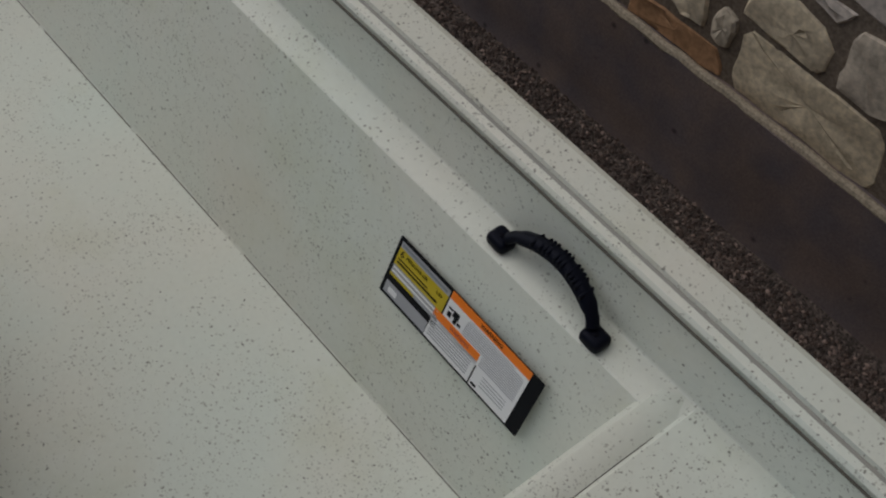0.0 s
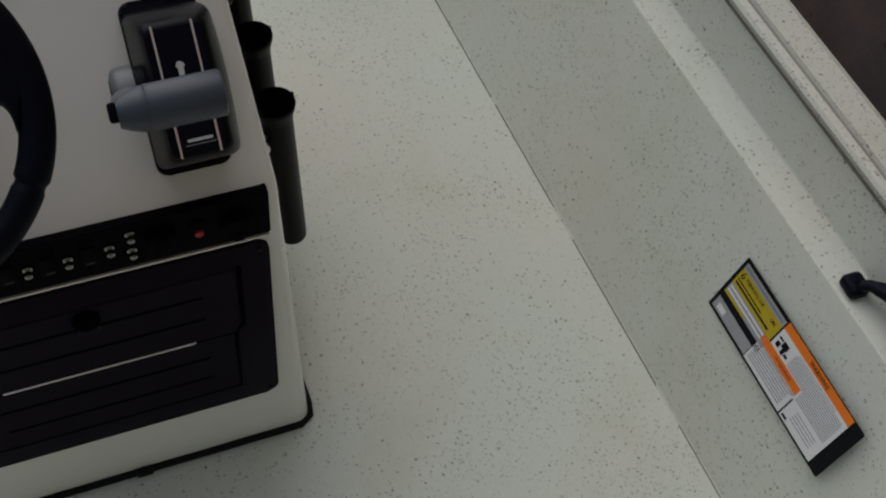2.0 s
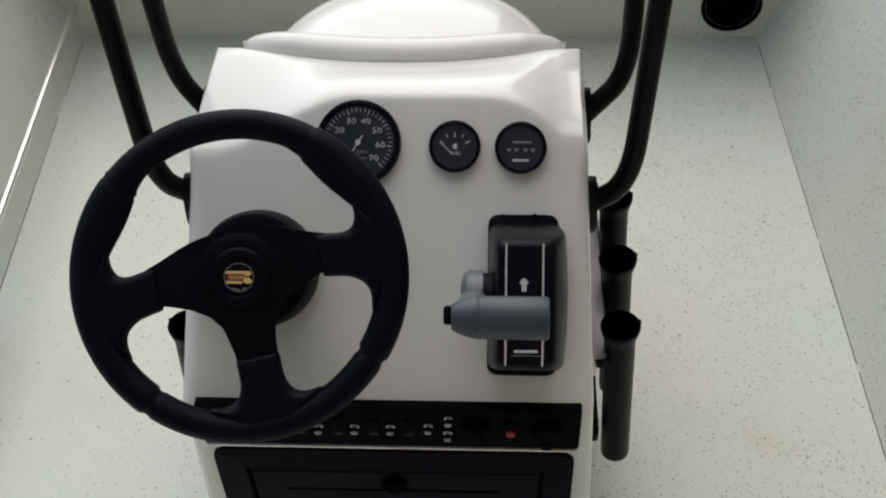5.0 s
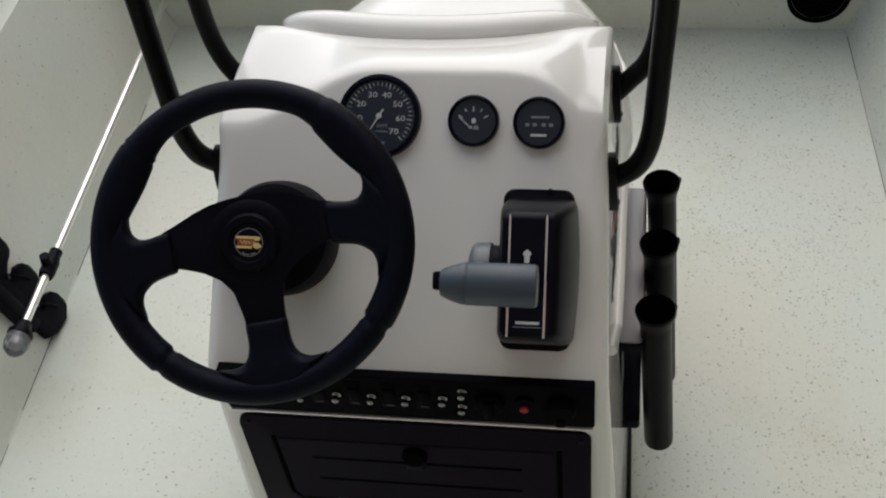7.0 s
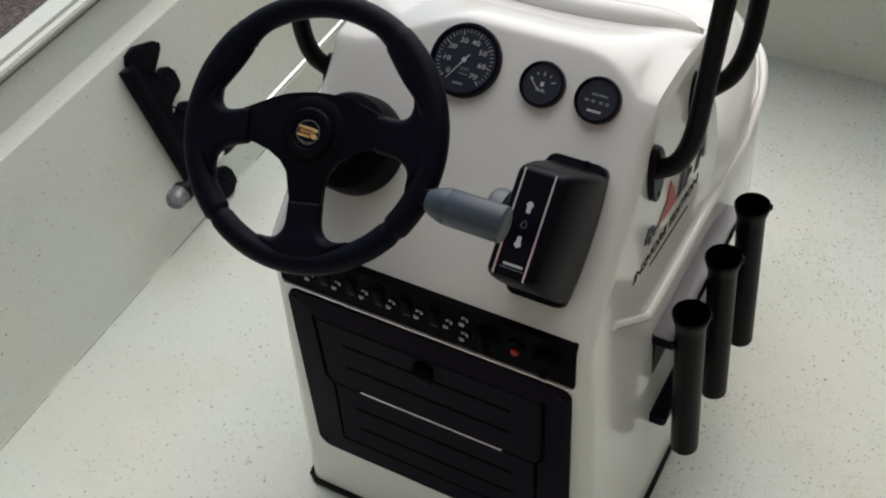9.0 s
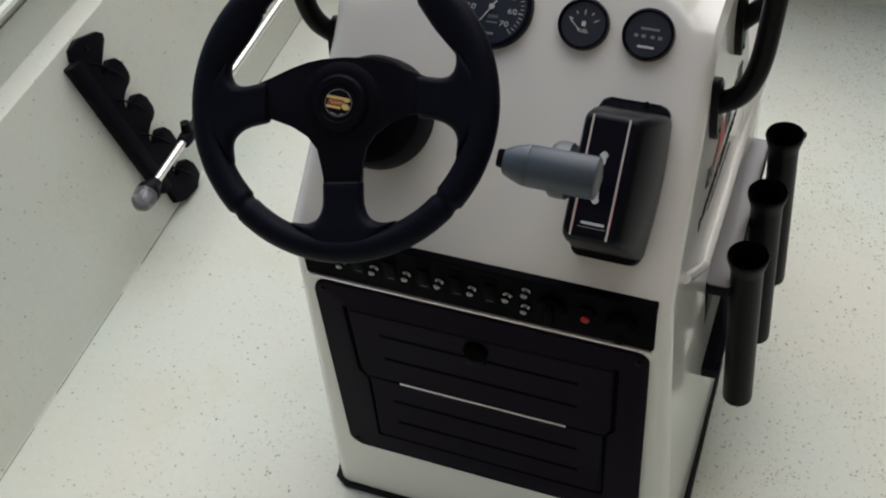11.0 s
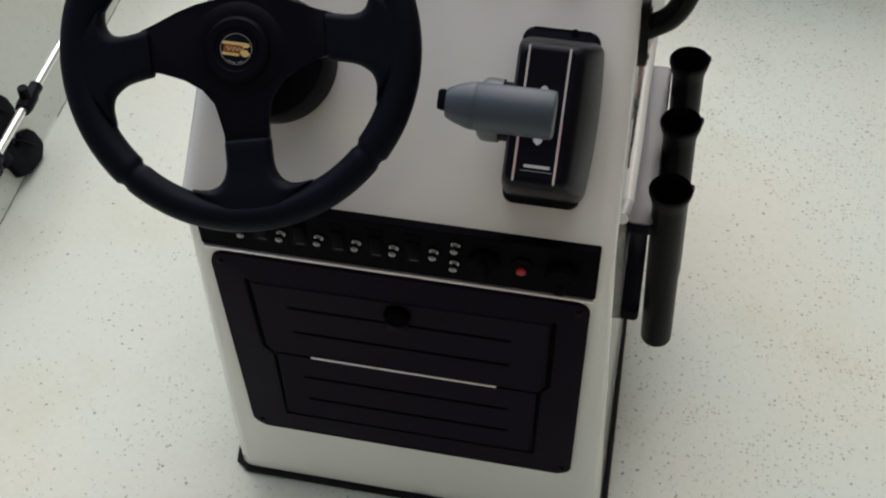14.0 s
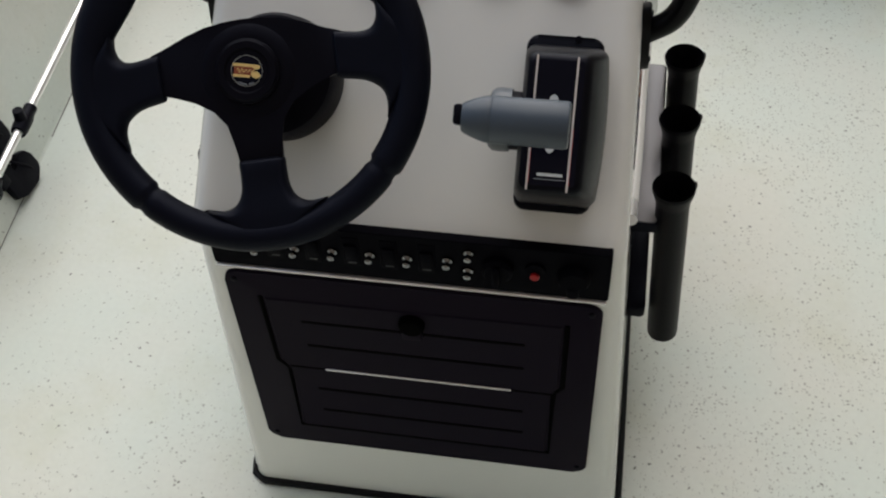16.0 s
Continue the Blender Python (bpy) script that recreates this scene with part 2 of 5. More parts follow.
def clear_material():
    m = bpy.data.materials.new("clear_polycarbonate")
    m.use_nodes = True
    b = m.node_tree.nodes["Principled BSDF"]
    b.inputs["Transmission Weight"].default_value = 0.75
    b.inputs["Roughness"].default_value = 0.12
    b.inputs["Base Color"].default_value = (0.40, 0.41, 0.45, 1)
    b.inputs["IOR"].default_value = 1.45
    return m


def stone_material(name, color):
    m = material(name, color, 0.85, vary=0.30, vary_scale=11, grain=0.25, grain_scale=70, bump=0.9)
    nt = m.node_tree
    n, l = nt.nodes, nt.links
    b = n["Principled BSDF"]
    base = b.inputs["Base Color"].links[0].from_socket
    info = n.new("ShaderNodeObjectInfo")
    ramp = n.new("ShaderNodeValToRGB")
    e = ramp.color_ramp.elements
    e[0].position, e[0].color = 0.0, (0.95, 0.95, 1.05, 1)
    e[1].position, e[1].color = 0.45, (1.12, 1.06, 0.90, 1)
    e.new(0.90).color = (0.84, 0.82, 0.82, 1)
    l.new(info.outputs["Random"], ramp.inputs[0])
    mix = n.new("ShaderNodeMix")
    mix.data_type, mix.blend_type = 'RGBA', 'MULTIPLY'
    mix.inputs[0].default_value = 1.0
    l.new(base, mix.inputs[6])
    l.new(ramp.outputs[0], mix.inputs[7])
    l.new(mix.outputs[2], b.inputs["Base Color"])
    return m


def gravel_material():
    m = material("gravel", (0.085, 0.066, 0.058), 0.9, vary=0.4, vary_scale=3, grain=0.4, grain_scale=45, bump=0.8)
    nt = m.node_tree
    n, l = nt.nodes, nt.links
    b = n["Principled BSDF"]
    base = b.inputs["Base Color"].links[0].from_socket
    co = n.new("ShaderNodeTexCoord")
    v = n.new("ShaderNodeTexVoronoi")
    v.inputs["Scale"].default_value = 170
    l.new(co.outputs["Object"], v.inputs["Vector"])
    sep = n.new("ShaderNodeSeparateColor")
    l.new(v.outputs["Color"], sep.inputs[0])
    mr = n.new("ShaderNodeMapRange")
    mr.inputs[1].default_value, mr.inputs[2].default_value = 0.0, 1.0
    mr.inputs[3].default_value, mr.inputs[4].default_value = 0.35, 2.0
    l.new(sep.outputs[0], mr.inputs[0])
    mix = n.new("ShaderNodeMix")
    mix.data_type, mix.blend_type = 'RGBA', 'MULTIPLY'
    mix.inputs[0].default_value = 1.0
    l.new(base, mix.inputs[6])
    l.new(mr.outputs[0], mix.inputs[7])
    l.new(mix.outputs[2], b.inputs["Base Color"])
    bu = n.new("ShaderNodeBump")
    bu.inputs["Strength"].default_value, bu.inputs["Distance"].default_value = 0.9, 0.005
    bu.invert = True
    l.new(v.outputs["Distance"], bu.inputs["Height"])
    l.new(bu.outputs[0], b.inputs["Normal"])
    return m


def pebble_material():
    m = material("pebbles", (0.125, 0.098, 0.086), 0.85, vary=0.2, vary_scale=60, bump=0.2, grain_scale=300)
    n, l = m.node_tree.nodes, m.node_tree.links
    b = n["Principled BSDF"]
    base = b.inputs["Base Color"].links[0].from_socket
    geo = n.new("ShaderNodeNewGeometry")
    ramp = n.new("ShaderNodeValToRGB")
    e = ramp.color_ramp.elements
    e[0].position, e[0].color = 0.0, (0.35, 0.33, 0.34, 1)
    e[1].position, e[1].color = 1.0, (2.6, 2.45, 2.4, 1)
    mid = e.new(0.78)
    mid.color = (0.95, 0.86, 0.82, 1)
    l.new(geo.outputs["Random Per Island"], ramp.inputs[0])
    mix = n.new("ShaderNodeMix")
    mix.data_type, mix.blend_type = 'RGBA', 'MULTIPLY'
    mix.inputs[0].default_value = 1.0
    l.new(base, mix.inputs[6])
    l.new(ramp.outputs[0], mix.inputs[7])
    l.new(mix.outputs[2], b.inputs["Base Color"])
    return m


CLEAR, STONE, GRAVEL, PEBBLE = clear_material(), stone_material("field_stone", (0.54, 0.485, 0.41)), gravel_material(), pebble_material()

OCHRE = stone_material("ochre_field_stone", (0.36, 0.205, 0.105))


# ------------------------------------------------------------- mesh helpers
def finish(bm, name, mat, smooth=40):
    bmesh.ops.recalc_face_normals(bm, faces=bm.faces[:])
    me = bpy.data.meshes.new(name)
    bm.to_mesh(me)
    bm.free()
    me.materials.append(mat)
    if smooth:
        me.shade_smooth()
        me.set_sharp_from_angle(angle=radians(smooth))
    return me


def part(name, bm, mat, parent=None, label="", smooth=40):
    ob = new(name, finish(bm, name, mat, smooth))
    if parent:
        ob.parent = parent
    if label:
        tagged(ob, label)
    return ob


def thing(name, label, category, group="", kind=""):
    return tagged(new(name), label, category, group, kind)


def box(lo, hi, bevel=0.0, seg=2, m=None):
    bm = bmesh.new()
    bmesh.ops.create_cube(bm, size=1)
    lo, hi = Vector(lo), Vector(hi)
    for v in bm.verts:
        v.co = Vector([(lo[i] + hi[i]) / 2 + v.co[i] * (hi[i] - lo[i]) for i in range(3)])
    if bevel:
        bmesh.ops.bevel(bm, geom=bm.edges[:], offset=bevel, segments=seg, profile=0.5, affect='EDGES')
    if m is not None:
        bm.transform(m)
    return bm


def lathe(profile, n=32, m=None):
    """A solid of revolution about z from (radius, z) pairs."""
    bm = bmesh.new()
    rings = []
    for r, z in profile:
        if r < 1e-6:
            rings.append([bm.verts.new((0, 0, z))])
        else:
            rings.append([bm.verts.new((r * math.cos(2 * math.pi * k / n), r * math.sin(2 * math.pi * k / n), z)) for k in range(n)])
    for a, b in zip(rings, rings[1:]):
        for k in range(n):
            q = [a[k % len(a)], a[(k + 1) % len(a)], b[(k + 1) % len(b)], b[k % len(b)]]
            q = list(dict.fromkeys(q))
            if len(q) > 2:
                bm.faces.new(q)
    for ring in (rings[0], rings[-1]):
        if len(ring) > 1:
            bm.faces.new(ring)
    if m is not None:
        bm.transform(m)
    return bm


def smooth_path(points, n=8):
    """Catmull-Rom points through the given ones."""
    p = [Vector(q) for q in points]
    p = [2 * p[0] - p[1]] + p + [2 * p[-1] - p[-2]]
    out = []
    for i in range(1, len(p) - 2):
        for k in range(n):
            t = k / n
            a, b, c, d = p[i - 1:i + 3]
            out.append(0.5 * ((2 * b) + (c - a) * t + (2 * a - 5 * b + 4 * c - d) * t * t + (3 * b - a - 3 * c + d) * t ** 3))
    return out + [p[-2]]


def tube(path, radius, n=14, m=None, flat=1.0, up=(0, 0, 1), closed=False):
    """A tube along a path; radius may be a function of the share of the way. flat squeezes it along the second cross axis."""
    bm = bmesh.new()
    rings = []
    count = len(path)
    side = None
    for i, p in enumerate(path):
        a, b = path[(i - 1) % count if closed else max(i - 1, 0)], path[(i + 1) % count if closed else min(i + 1, count - 1)]
        d = (Vector(b) - Vector(a)).normalized()
        if side is None:
            side = d.cross(Vector(up))
            if side.length < 0.05:
                side = d.cross(Vector((1, 0, 0)))
        side = (side - d * side.dot(d)).normalized()
        over = side.cross(d)
        r = radius(i / max(1, count - 1)) if callable(radius) else radius
        rings.append([bm.verts.new(Vector(p) + r * (math.cos(2 * math.pi * k / n) * side + flat * math.sin(2 * math.pi * k / n) * over)) for k in range(n)])
    pairs = list(zip(rings, rings[1:])) + ([(rings[-1], rings[0])] if closed else [])
    for a, b in pairs:
        for k in range(n):
            bm.faces.new((a[k], a[(k + 1) % n], b[(k + 1) % n], b[k]))
    if not closed:
        bm.faces.new(rings[0])
        bm.faces.new(rings[-1])
    if m is not None:
        bm.transform(m)
    return bm


def plate(outline, lo, hi, bevel=0.0, seg=2, m=None):
    """An outline of (x, y) corners raised from lo to hi along z."""
    bm = bmesh.new()
    base = [bm.verts.new((x, y, lo)) for x, y in outline]
    top = [bm.verts.new((x, y, hi)) for x, y in outline]
    bm.faces.new(base)
    f = bm.faces.new(top)
    for i in range(len(outline)):
        j = (i + 1) % len(outline)
        bm.faces.new((base[i], base[j], top[j], top[i]))
    if bevel:
        bmesh.ops.bevel(bm, geom=f.edges[:], offset=bevel, segments=seg, profile=0.5, affect='EDGES')
    if m is not None:
        bm.transform(m)
    return bm


def rounded(x0, y0, x1, y1, r, n=5):
    out = []
    for cx, cy, a in ((x1 - r, y1 - r, 0), (x0 + r, y1 - r, 90), (x0 + r, y0 + r, 180), (x1 - r, y0 + r, 270)):
        out += [(cx + r * math.cos(radians(a + 90 * k / n)), cy + r * math.sin(radians(a + 90 * k / n))) for k in range(n + 1)]
    return out


def join(*meshes):
    out = meshes[0]
    for other in meshes[1:]:
        me = bpy.data.meshes.new("tmp")
        other.to_mesh(me)
        other.free()
        out.from_mesh(me)
        bpy.data.meshes.remove(me)
    return out


def lettering(text, size, m, depth=0.0003, shear=0.0, align='CENTER'):
    """Raised letters in the built-in font, lying in the plane of m."""
    cu = bpy.data.curves.new("letters", 'FONT')
    cu.body, cu.size, cu.align_x, cu.align_y, cu.extrude, cu.shear, cu.resolution_u = text, size, align, 'CENTER', depth, shear, 2
    ob = bpy.data.objects.new("letters", cu)
    scene.collection.objects.link(ob)
    me = bpy.data.meshes.new_from_object(ob.evaluated_get(bpy.context.evaluated_depsgraph_get()))
    bpy.data.objects.remove(ob)
    bm = bmesh.new()
    bm.from_mesh(me)
    bpy.data.meshes.remove(me)
    bm.transform(m)
    return bm


# ------------------------------------------------------------- the boat's shell
def side_x(s, y):
    """x of the seam between deck and hull side (s = +1 starboard, -1 port)."""
    return s * 0.866 - 0.009 - 0.043 * y


# cross-section of the side, outwards from the seam: (out, up)
WALL = [(0.0, 0.0), (0.004, 0.004), (0.075, 0.195), (0.1450, 0.3815), (0.1468, 0.3850), (0.1500, 0.3868)]
LEDGE = [(0.1500, 0.3868), (0.1925, 0.3945), (0.1950, 0.3960), (0.1965, 0.3990), (0.209, 0.500)]
GUNWALE = [(0.209, 0.500), (0.201, 0.503), (0.199, 0.512), (0.203, 0.518), (0.214, 0.520), (0.216, 0.514), (0.224, 0.514), (0.226, 0.521), (0.270, 0.523), (0.281, 0.518), (0.286, 0.505), (0.286, 0.470), (0.274, 0.455)]
SKIN = [(0.274, 0.455), (0.280, 0.43), (0.225, 0.1), (0.13, -0.22), (-0.30, -0.42), (-0.86, -0.55)]
STERN, BOW = -2.3, 3.4
YS = [STERN, -1.6, -1.0, -0.6, -0.3, 0.0, 0.3, 0.6, 0.9, 1.2, 1.62, 2.0, 2.4, 2.8, 3.1, BOW]


def pinch(y):
    """How far the sides draw in towards the bow, forward of the bulkhead."""
    return 0.0 if y < 1.62 else 0.55 * ((y - 1.62) / (BOW - 1.62)) ** 2


def sweep_side(s, section):
    bm = bmesh.new()
    rows = []
    for y in YS:
        x0 = side_x(s, y) - s * pinch(y)
        rows.append([bm.verts.new((x0 + s * o * (1 if o > 0 else (0.866 - pinch(y)) / 0.866), y, z)) for o, z in section])
    for a, b in zip(rows, rows[1:]):
        for k in range(len(section) - 1):
            bm.faces.new((a[k], a[k + 1], b[k + 1], b[k]))
    return bm


deck = bmesh.new()
rows = []
for y in YS:
    rows.append([deck.verts.new((side_x(-1, y) + pinch(y) + (side_x(1, y) - side_x(-1, y) - 2 * pinch(y)) * k / 8, y, 0)) for k in range(9)])
for a, b in zip(rows, rows[1:]):
    for k in range(8):
        deck.faces.new((a[k], a[k + 1], b[k + 1], b[k]))
tagged(part("floor", deck, DECK), "off-white speckled gelcoat boat deck", "deck", kind="structure")

for s, nm in ((1, "starboard"), (-1, "port")):
    # the ledge lies a little higher to port than to starboard
    rise = -0.009 if s > 0 else 0.013
    side = WALL[:3] + [(o + 0.372 * rise, z + rise) for o, z in WALL[3:]]
    shelf = [(side[-1][0], side[-1][1])] + [(o, z + rise) for o, z in LEDGE[1:4]] + LEDGE[4:]
    tagged(part("wall_" + nm, sweep_side(s, side), HULL, smooth=20), "speckled off-white inner hull side leaning outwards", "hull side", kind="structure")
    tagged(part("ledge_" + nm, sweep_side(s, shelf), HULL, smooth=20), "speckled off-white moulded ledge under the gunwale", "ledge", kind="structure")
    tagged(part("gunwale_" + nm, sweep_side(s, GUNWALE), HULL, smooth=20), "speckled white gunwale with a grey groove", "gunwale", kind="structure")
    tagged(part("hull_skin_" + nm, sweep_side(s, SKIN), GEL, smooth=30), "white outer hull skin", "hull", kind="structure")
    # thin grey line laid along the groove
    line = [(side_x(s, y) + s * 0.220, y, 0.5145) for y in np.linspace(STERN + 0.05, 1.6, 14)]
    tagged(part("groove_" + nm, tube([Vector(p) for p in line], 0.0042, 6, flat=0.35), ALU), "grey line along the gunwale groove", "trim", kind="structure")
    # a dark line paints the lip's shadow into the gap below it
    line = [(side_x(s, y) + s * 0.1985, y, 0.5005) for y in np.linspace(STERN + 0.05, 1.6, 14)]
    tagged(part("lip_shadow_gap_" + nm, tube([Vector(p) for p in line], 0.0025, 6), SEAM), "dark line for the shadow in the gap under the gunwale lip", "trim", kind="structure")
    # caulked joint between deck and side, broken here and there
    rng = random.Random(5 if s > 0 else 9)
    y = -0.5
    bm = None
    while y < 1.55:
        length = rng.uniform(0.10, 0.42)
        gap = rng.choice((0.0, 0.02, 0.08))
        seg = tube([Vector((side_x(s, t) + s * 0.0015, t, 0.0012)) for t in np.linspace(y, min(1.58, y + length), 6)], rng.uniform(0.0007, 0.0014), 5)
        bm = seg if bm is None else join(bm, seg)
        y += length + gap
    tagged(part("deck_joint_" + nm, bm, SEAM), "thin dark joint between deck and hull side", "trim", kind="structure")

# bulkhead towards the bow, with its casting deck
BULK = 1.612
x0, x1 = side_x(-1, BULK), side_x(1, BULK)
bm = plate([(x0 - 0.003, 0.0), (x1 + 0.003, 0.0), (x1 + 0.148, 0.386), (x0 - 0.148, 0.386)], -0.03, 0.0, m=Matrix(((1, 0, 0, 0), (0, 0, -1, BULK), (0, 1, 0, 0), (0, 0, 0, 1))))
tagged(part("bulkhead", bm, BULKG), "speckled off-white bulkhead below the bow deck", "bulkhead", kind="structure")
bow = bmesh.new()
rows = []
for y in [v for v in (BULK - 0.02, 1.8, 2.1, 2.4, 2.8, 3.1, BOW)]:
    p = pinch(y)
    rows.append([bow.verts.new((side_x(-1, y) + p - 0.15 + (side_x(1, y) - side_x(-1, y) - 2 * p + 0.30) * k / 4, y, 0.388)) for k in range(5)])
for a, b in zip(rows, rows[1:]):
    for k in range(4):
        bow.faces.new((a[k], a[k + 1], b[k + 1], b[k]))
tagged(part("bow_deck", bow, DECK), "speckled bow deck", "deck", kind="structure")

# raised aft platform
AFT = -0.535
sec = [(AFT + 0.022, 0.0), (AFT + 0.022, 0.355), (AFT + 0.020, 0.372), (AFT + 0.010, 0.383), (AFT - 0.018, 0.386), (AFT - 0.028, 0.382), (AFT - 0.034, 0.381), (AFT - 0.040, 0.386), (AFT - 0.2, 0.389), (STERN + 0.02, 0.389)]
bm = bmesh.new()
cols = []
for k in range(13):
    f = k / 12
    col = []
    for y, z in sec:
        out = 0.002 + max(0.0, min(1.0, z / 0.386)) * 0.150 + (0.05 if z > 0.37 else 0.0)
        col.append(bm.verts.new((side_x(-1, y) - out + (side_x(1, y) - side_x(-1, y) + 2 * out) * f, y, z)))
    cols.append(col)
for a, b in zip(cols, cols[1:]):
    for k in range(len(sec) - 1):
        bm.faces.new((a[k], b[k], b[k + 1], a[k + 1]))
tagged(part("aft_platform", bm, DECK, smooth=35), "raised speckled aft platform with a rounded front lip", "platform", kind="structure")
# dirt caught in the groove behind the platform's lip
rng = random.Random(17)
bm = None
x = -0.80
while x < 0.98:
    length = rng.uniform(0.06, 0.30)
    seg = tube([Vector((q, AFT - 0.034 + rng.uniform(-0.0006, 0.0006), 0.3815)) for q in np.linspace(x, min(1.0, x + length), 8)], rng.uniform(0.0005, 0.0011), 5)
    bm = seg if bm is None else join(bm, seg)
    x += length + rng.choice((0.0, 0.015, 0.05))
tagged(part("platform_joint", bm, SEAM), "dark dirt line in the groove of the aft platform", "trim", kind="structure")
bm = plate([(side_x(-1, STERN), -0.3), (side_x(1, STERN), -0.3), (side_x(1, STERN) + 0.3, 0.5), (side_x(-1, STERN) - 0.3, 0.5)], 0, 0.05, m=Matrix(((1, 0, 0, 0), (0, 0, 1, STERN - 0.05), (0, 1, 0, 0), (0, 0, 0, 1))))
end = side_x(-1, BOW) + pinch(BOW), side_x(1, BOW) - pinch(BOW)
cap = plate([(end[0] - 0.12, -0.35), (end[1] + 0.12, -0.35), (end[1] + 0.27, 0.52), (end[0] - 0.27, 0.52)], 0, 0.03, m=Matrix(((1, 0, 0, 0), (0, 0, -1, BOW + 0.03), (0, 1, 0, 0), (0, 0, 0, 1))))
tagged(part("bow_cap", cap, GEL), "white blunt bow closing the hull", "hull", kind="structure")
tagged(part("transom", bm, GEL), "white transom closing the stern", "transom", kind="structure")


# ------------------------------------------------------------- ground and building
GROUND = -0.55
bm = bmesh.new()
bmesh.ops.create_grid(bm, x_segments=2, y_segments=2, size=400, matrix=Matrix.Translation((0, 0, GROUND)))
tagged(part("ground", bm, GRAVEL), "dark brown-grey gravel yard", "ground", kind="structure")

# unseen wall added behind the stern to keep aft sky off the dash
tagged(part("aft_sky_blocker", box((-7, -5.0, GROUND), (7, -4.6, 11.5)), BLOCKER), "unseen brown wall added behind the stern to block aft sky", "wall", kind="structure")
# the building's wall runs nearly parallel to the boat
WM = Matrix.Translation((2.038, 0, 0)) @ pose(0, 0, 0, 0, 0, 4.1) @ Matrix(((0, 0, -1, 0), (1, 0, 0, 0), (0, 1, 0, 0), (0, 0, 0, 1)))
# in WM: x runs along the wall, y up, z towards the boat
wall = part("stone_wall", box((-6, GROUND, -0.35), (8, 3.9, -0.034), m=WM), MORTAR)
tagged(wall, "field stone building wall with brown mortar joints", "wall", kind="structure")
# unseen upper wall, added to block starboard sky and bounce warm light back
tagged(part("bounce_wall_upper", box((-6, 1.45, -0.030), (8, 3.9, -0.012), m=WM), BOUNCE), "unseen pale brown upper wall added to bounce warm light", "wall", kind="structure")
bm = bmesh.new()
rngf = random.Random(3)
grid = [[bm.verts.new((x, y, 0.0 + rngf.uniform(-0.003, 0.003) + (0.012 if j == 0 else 0))) for j, y in enumerate((GROUND - 0.02, GROUND + 0.04, -0.46, -0.36, -0.26, -0.19))] for x in np.arange(-6, 8.01, 0.16)]
for a, b in zip(grid, grid[1:]):
    for j in range(5):
        bm.faces.new((a[j], b[j], b[j + 1], a[j + 1]))
ends = [c[-1] for c in grid]
back = [bm.verts.new((v.co.x, v.co.y + rngf.uniform(-0.006, 0.006), -0.05)) for v in ends]
for i in range(len(ends) - 1):
    bm.faces.new((ends[i], ends[i + 1], back[i + 1], back[i]))
bm.transform(WM)
tagged(part("footing", bm, FOOT), "dark brown painted concrete footing with chips", "footing", kind="structure")


def pebbles(x0, x1, y0, y1, count, seed):
    """Loose small stones lying on the yard, joined into one mesh."""
    r = random.Random(seed)
    base = [Vector(v) for v in ((1, 0, 0), (-1, 0, 0), (0, 1, 0), (0, -1, 0), (0, 0, 1), (0, 0, -1))]
    tris = ((0, 2, 4), (2, 1, 4), (1, 3, 4), (3, 0, 4), (2, 0, 5), (1, 2, 5), (3, 1, 5), (0, 3, 5))
    verts, faces = [], []
    for k in range(count):
        s = r.uniform(0.0035, 0.0085)
        turn = Matrix.Rotation(r.uniform(0, 6.28), 3, 'Z') @ Matrix.Rotation(r.uniform(-0.5, 0.5), 3, 'X')
        at = Vector((r.uniform(x0, x1), r.uniform(y0, y1), GROUND + s * 0.35))
        n = len(verts)
        for v in base:
            q = Vector((v.x * s * r.uniform(0.7, 1.3), v.y * s * r.uniform(0.6, 1.1), v.z * s * r.uniform(0.5, 0.8)))
            verts.append(tuple(at + turn @ q))
        faces += [tuple(i + n for i in t) for t in tris]
    me = bpy.data.meshes.new("pebbles")
    me.from_pydata(verts, [], faces)
    me.materials.append(PEBBLE)
    return new("gravel", me)


tagged(pebbles(1.40, 2.03, -0.75, 1.35, 13000, 4), "loose brown and grey gravel along the footing", "gravel", kind="stuff")
tagged(pebbles(-2.6, -1.25, 0.1, 2.6, 9000, 8), "loose brown and grey gravel beside the boat", "gravel", kind="stuff")


# ------------------------------------------------------------- console
def outer(s, z):
    """Distance of the console's side from the keel plane at a height; the port side stands a little steeper."""
    return 0.286 - (0.0496 if s > 0 else 0.038) * z


def brow(x):
    """y of the crease above the dash, at x across: flat over the gauges, sweeping down to the side edges, later but harder to starboard."""
    if x > 0.105:
        return 0.2858 - 0.052 * min(1.0, (x - 0.105) / 0.14) ** 3
    t = max(0.0, min(1.0, (-0.045 - x) / 0.19))
    return 0.2858 - 0.050 * t * t * (3 - 2 * t)


def lip(u):
    """y of the rear edge of the console's top."""
    return 0.438 - 0.046 * (1 - abs(u) ** 2.2)


SLOPE = 0.930                       # rise of the dash per metre forward
HELM = Matrix(((1, 0, 0, 0), (0, 0.7323, -0.6810, 0.010), (0, 0.6810, 0.7323, 0.648), (0, 0, 0, 1)))
# in HELM: x to starboard, y up the dash, z out of it


def dash_z(y):
    """Height of the dash."""
    return 0.648 + SLOPE * (y - 0.010)


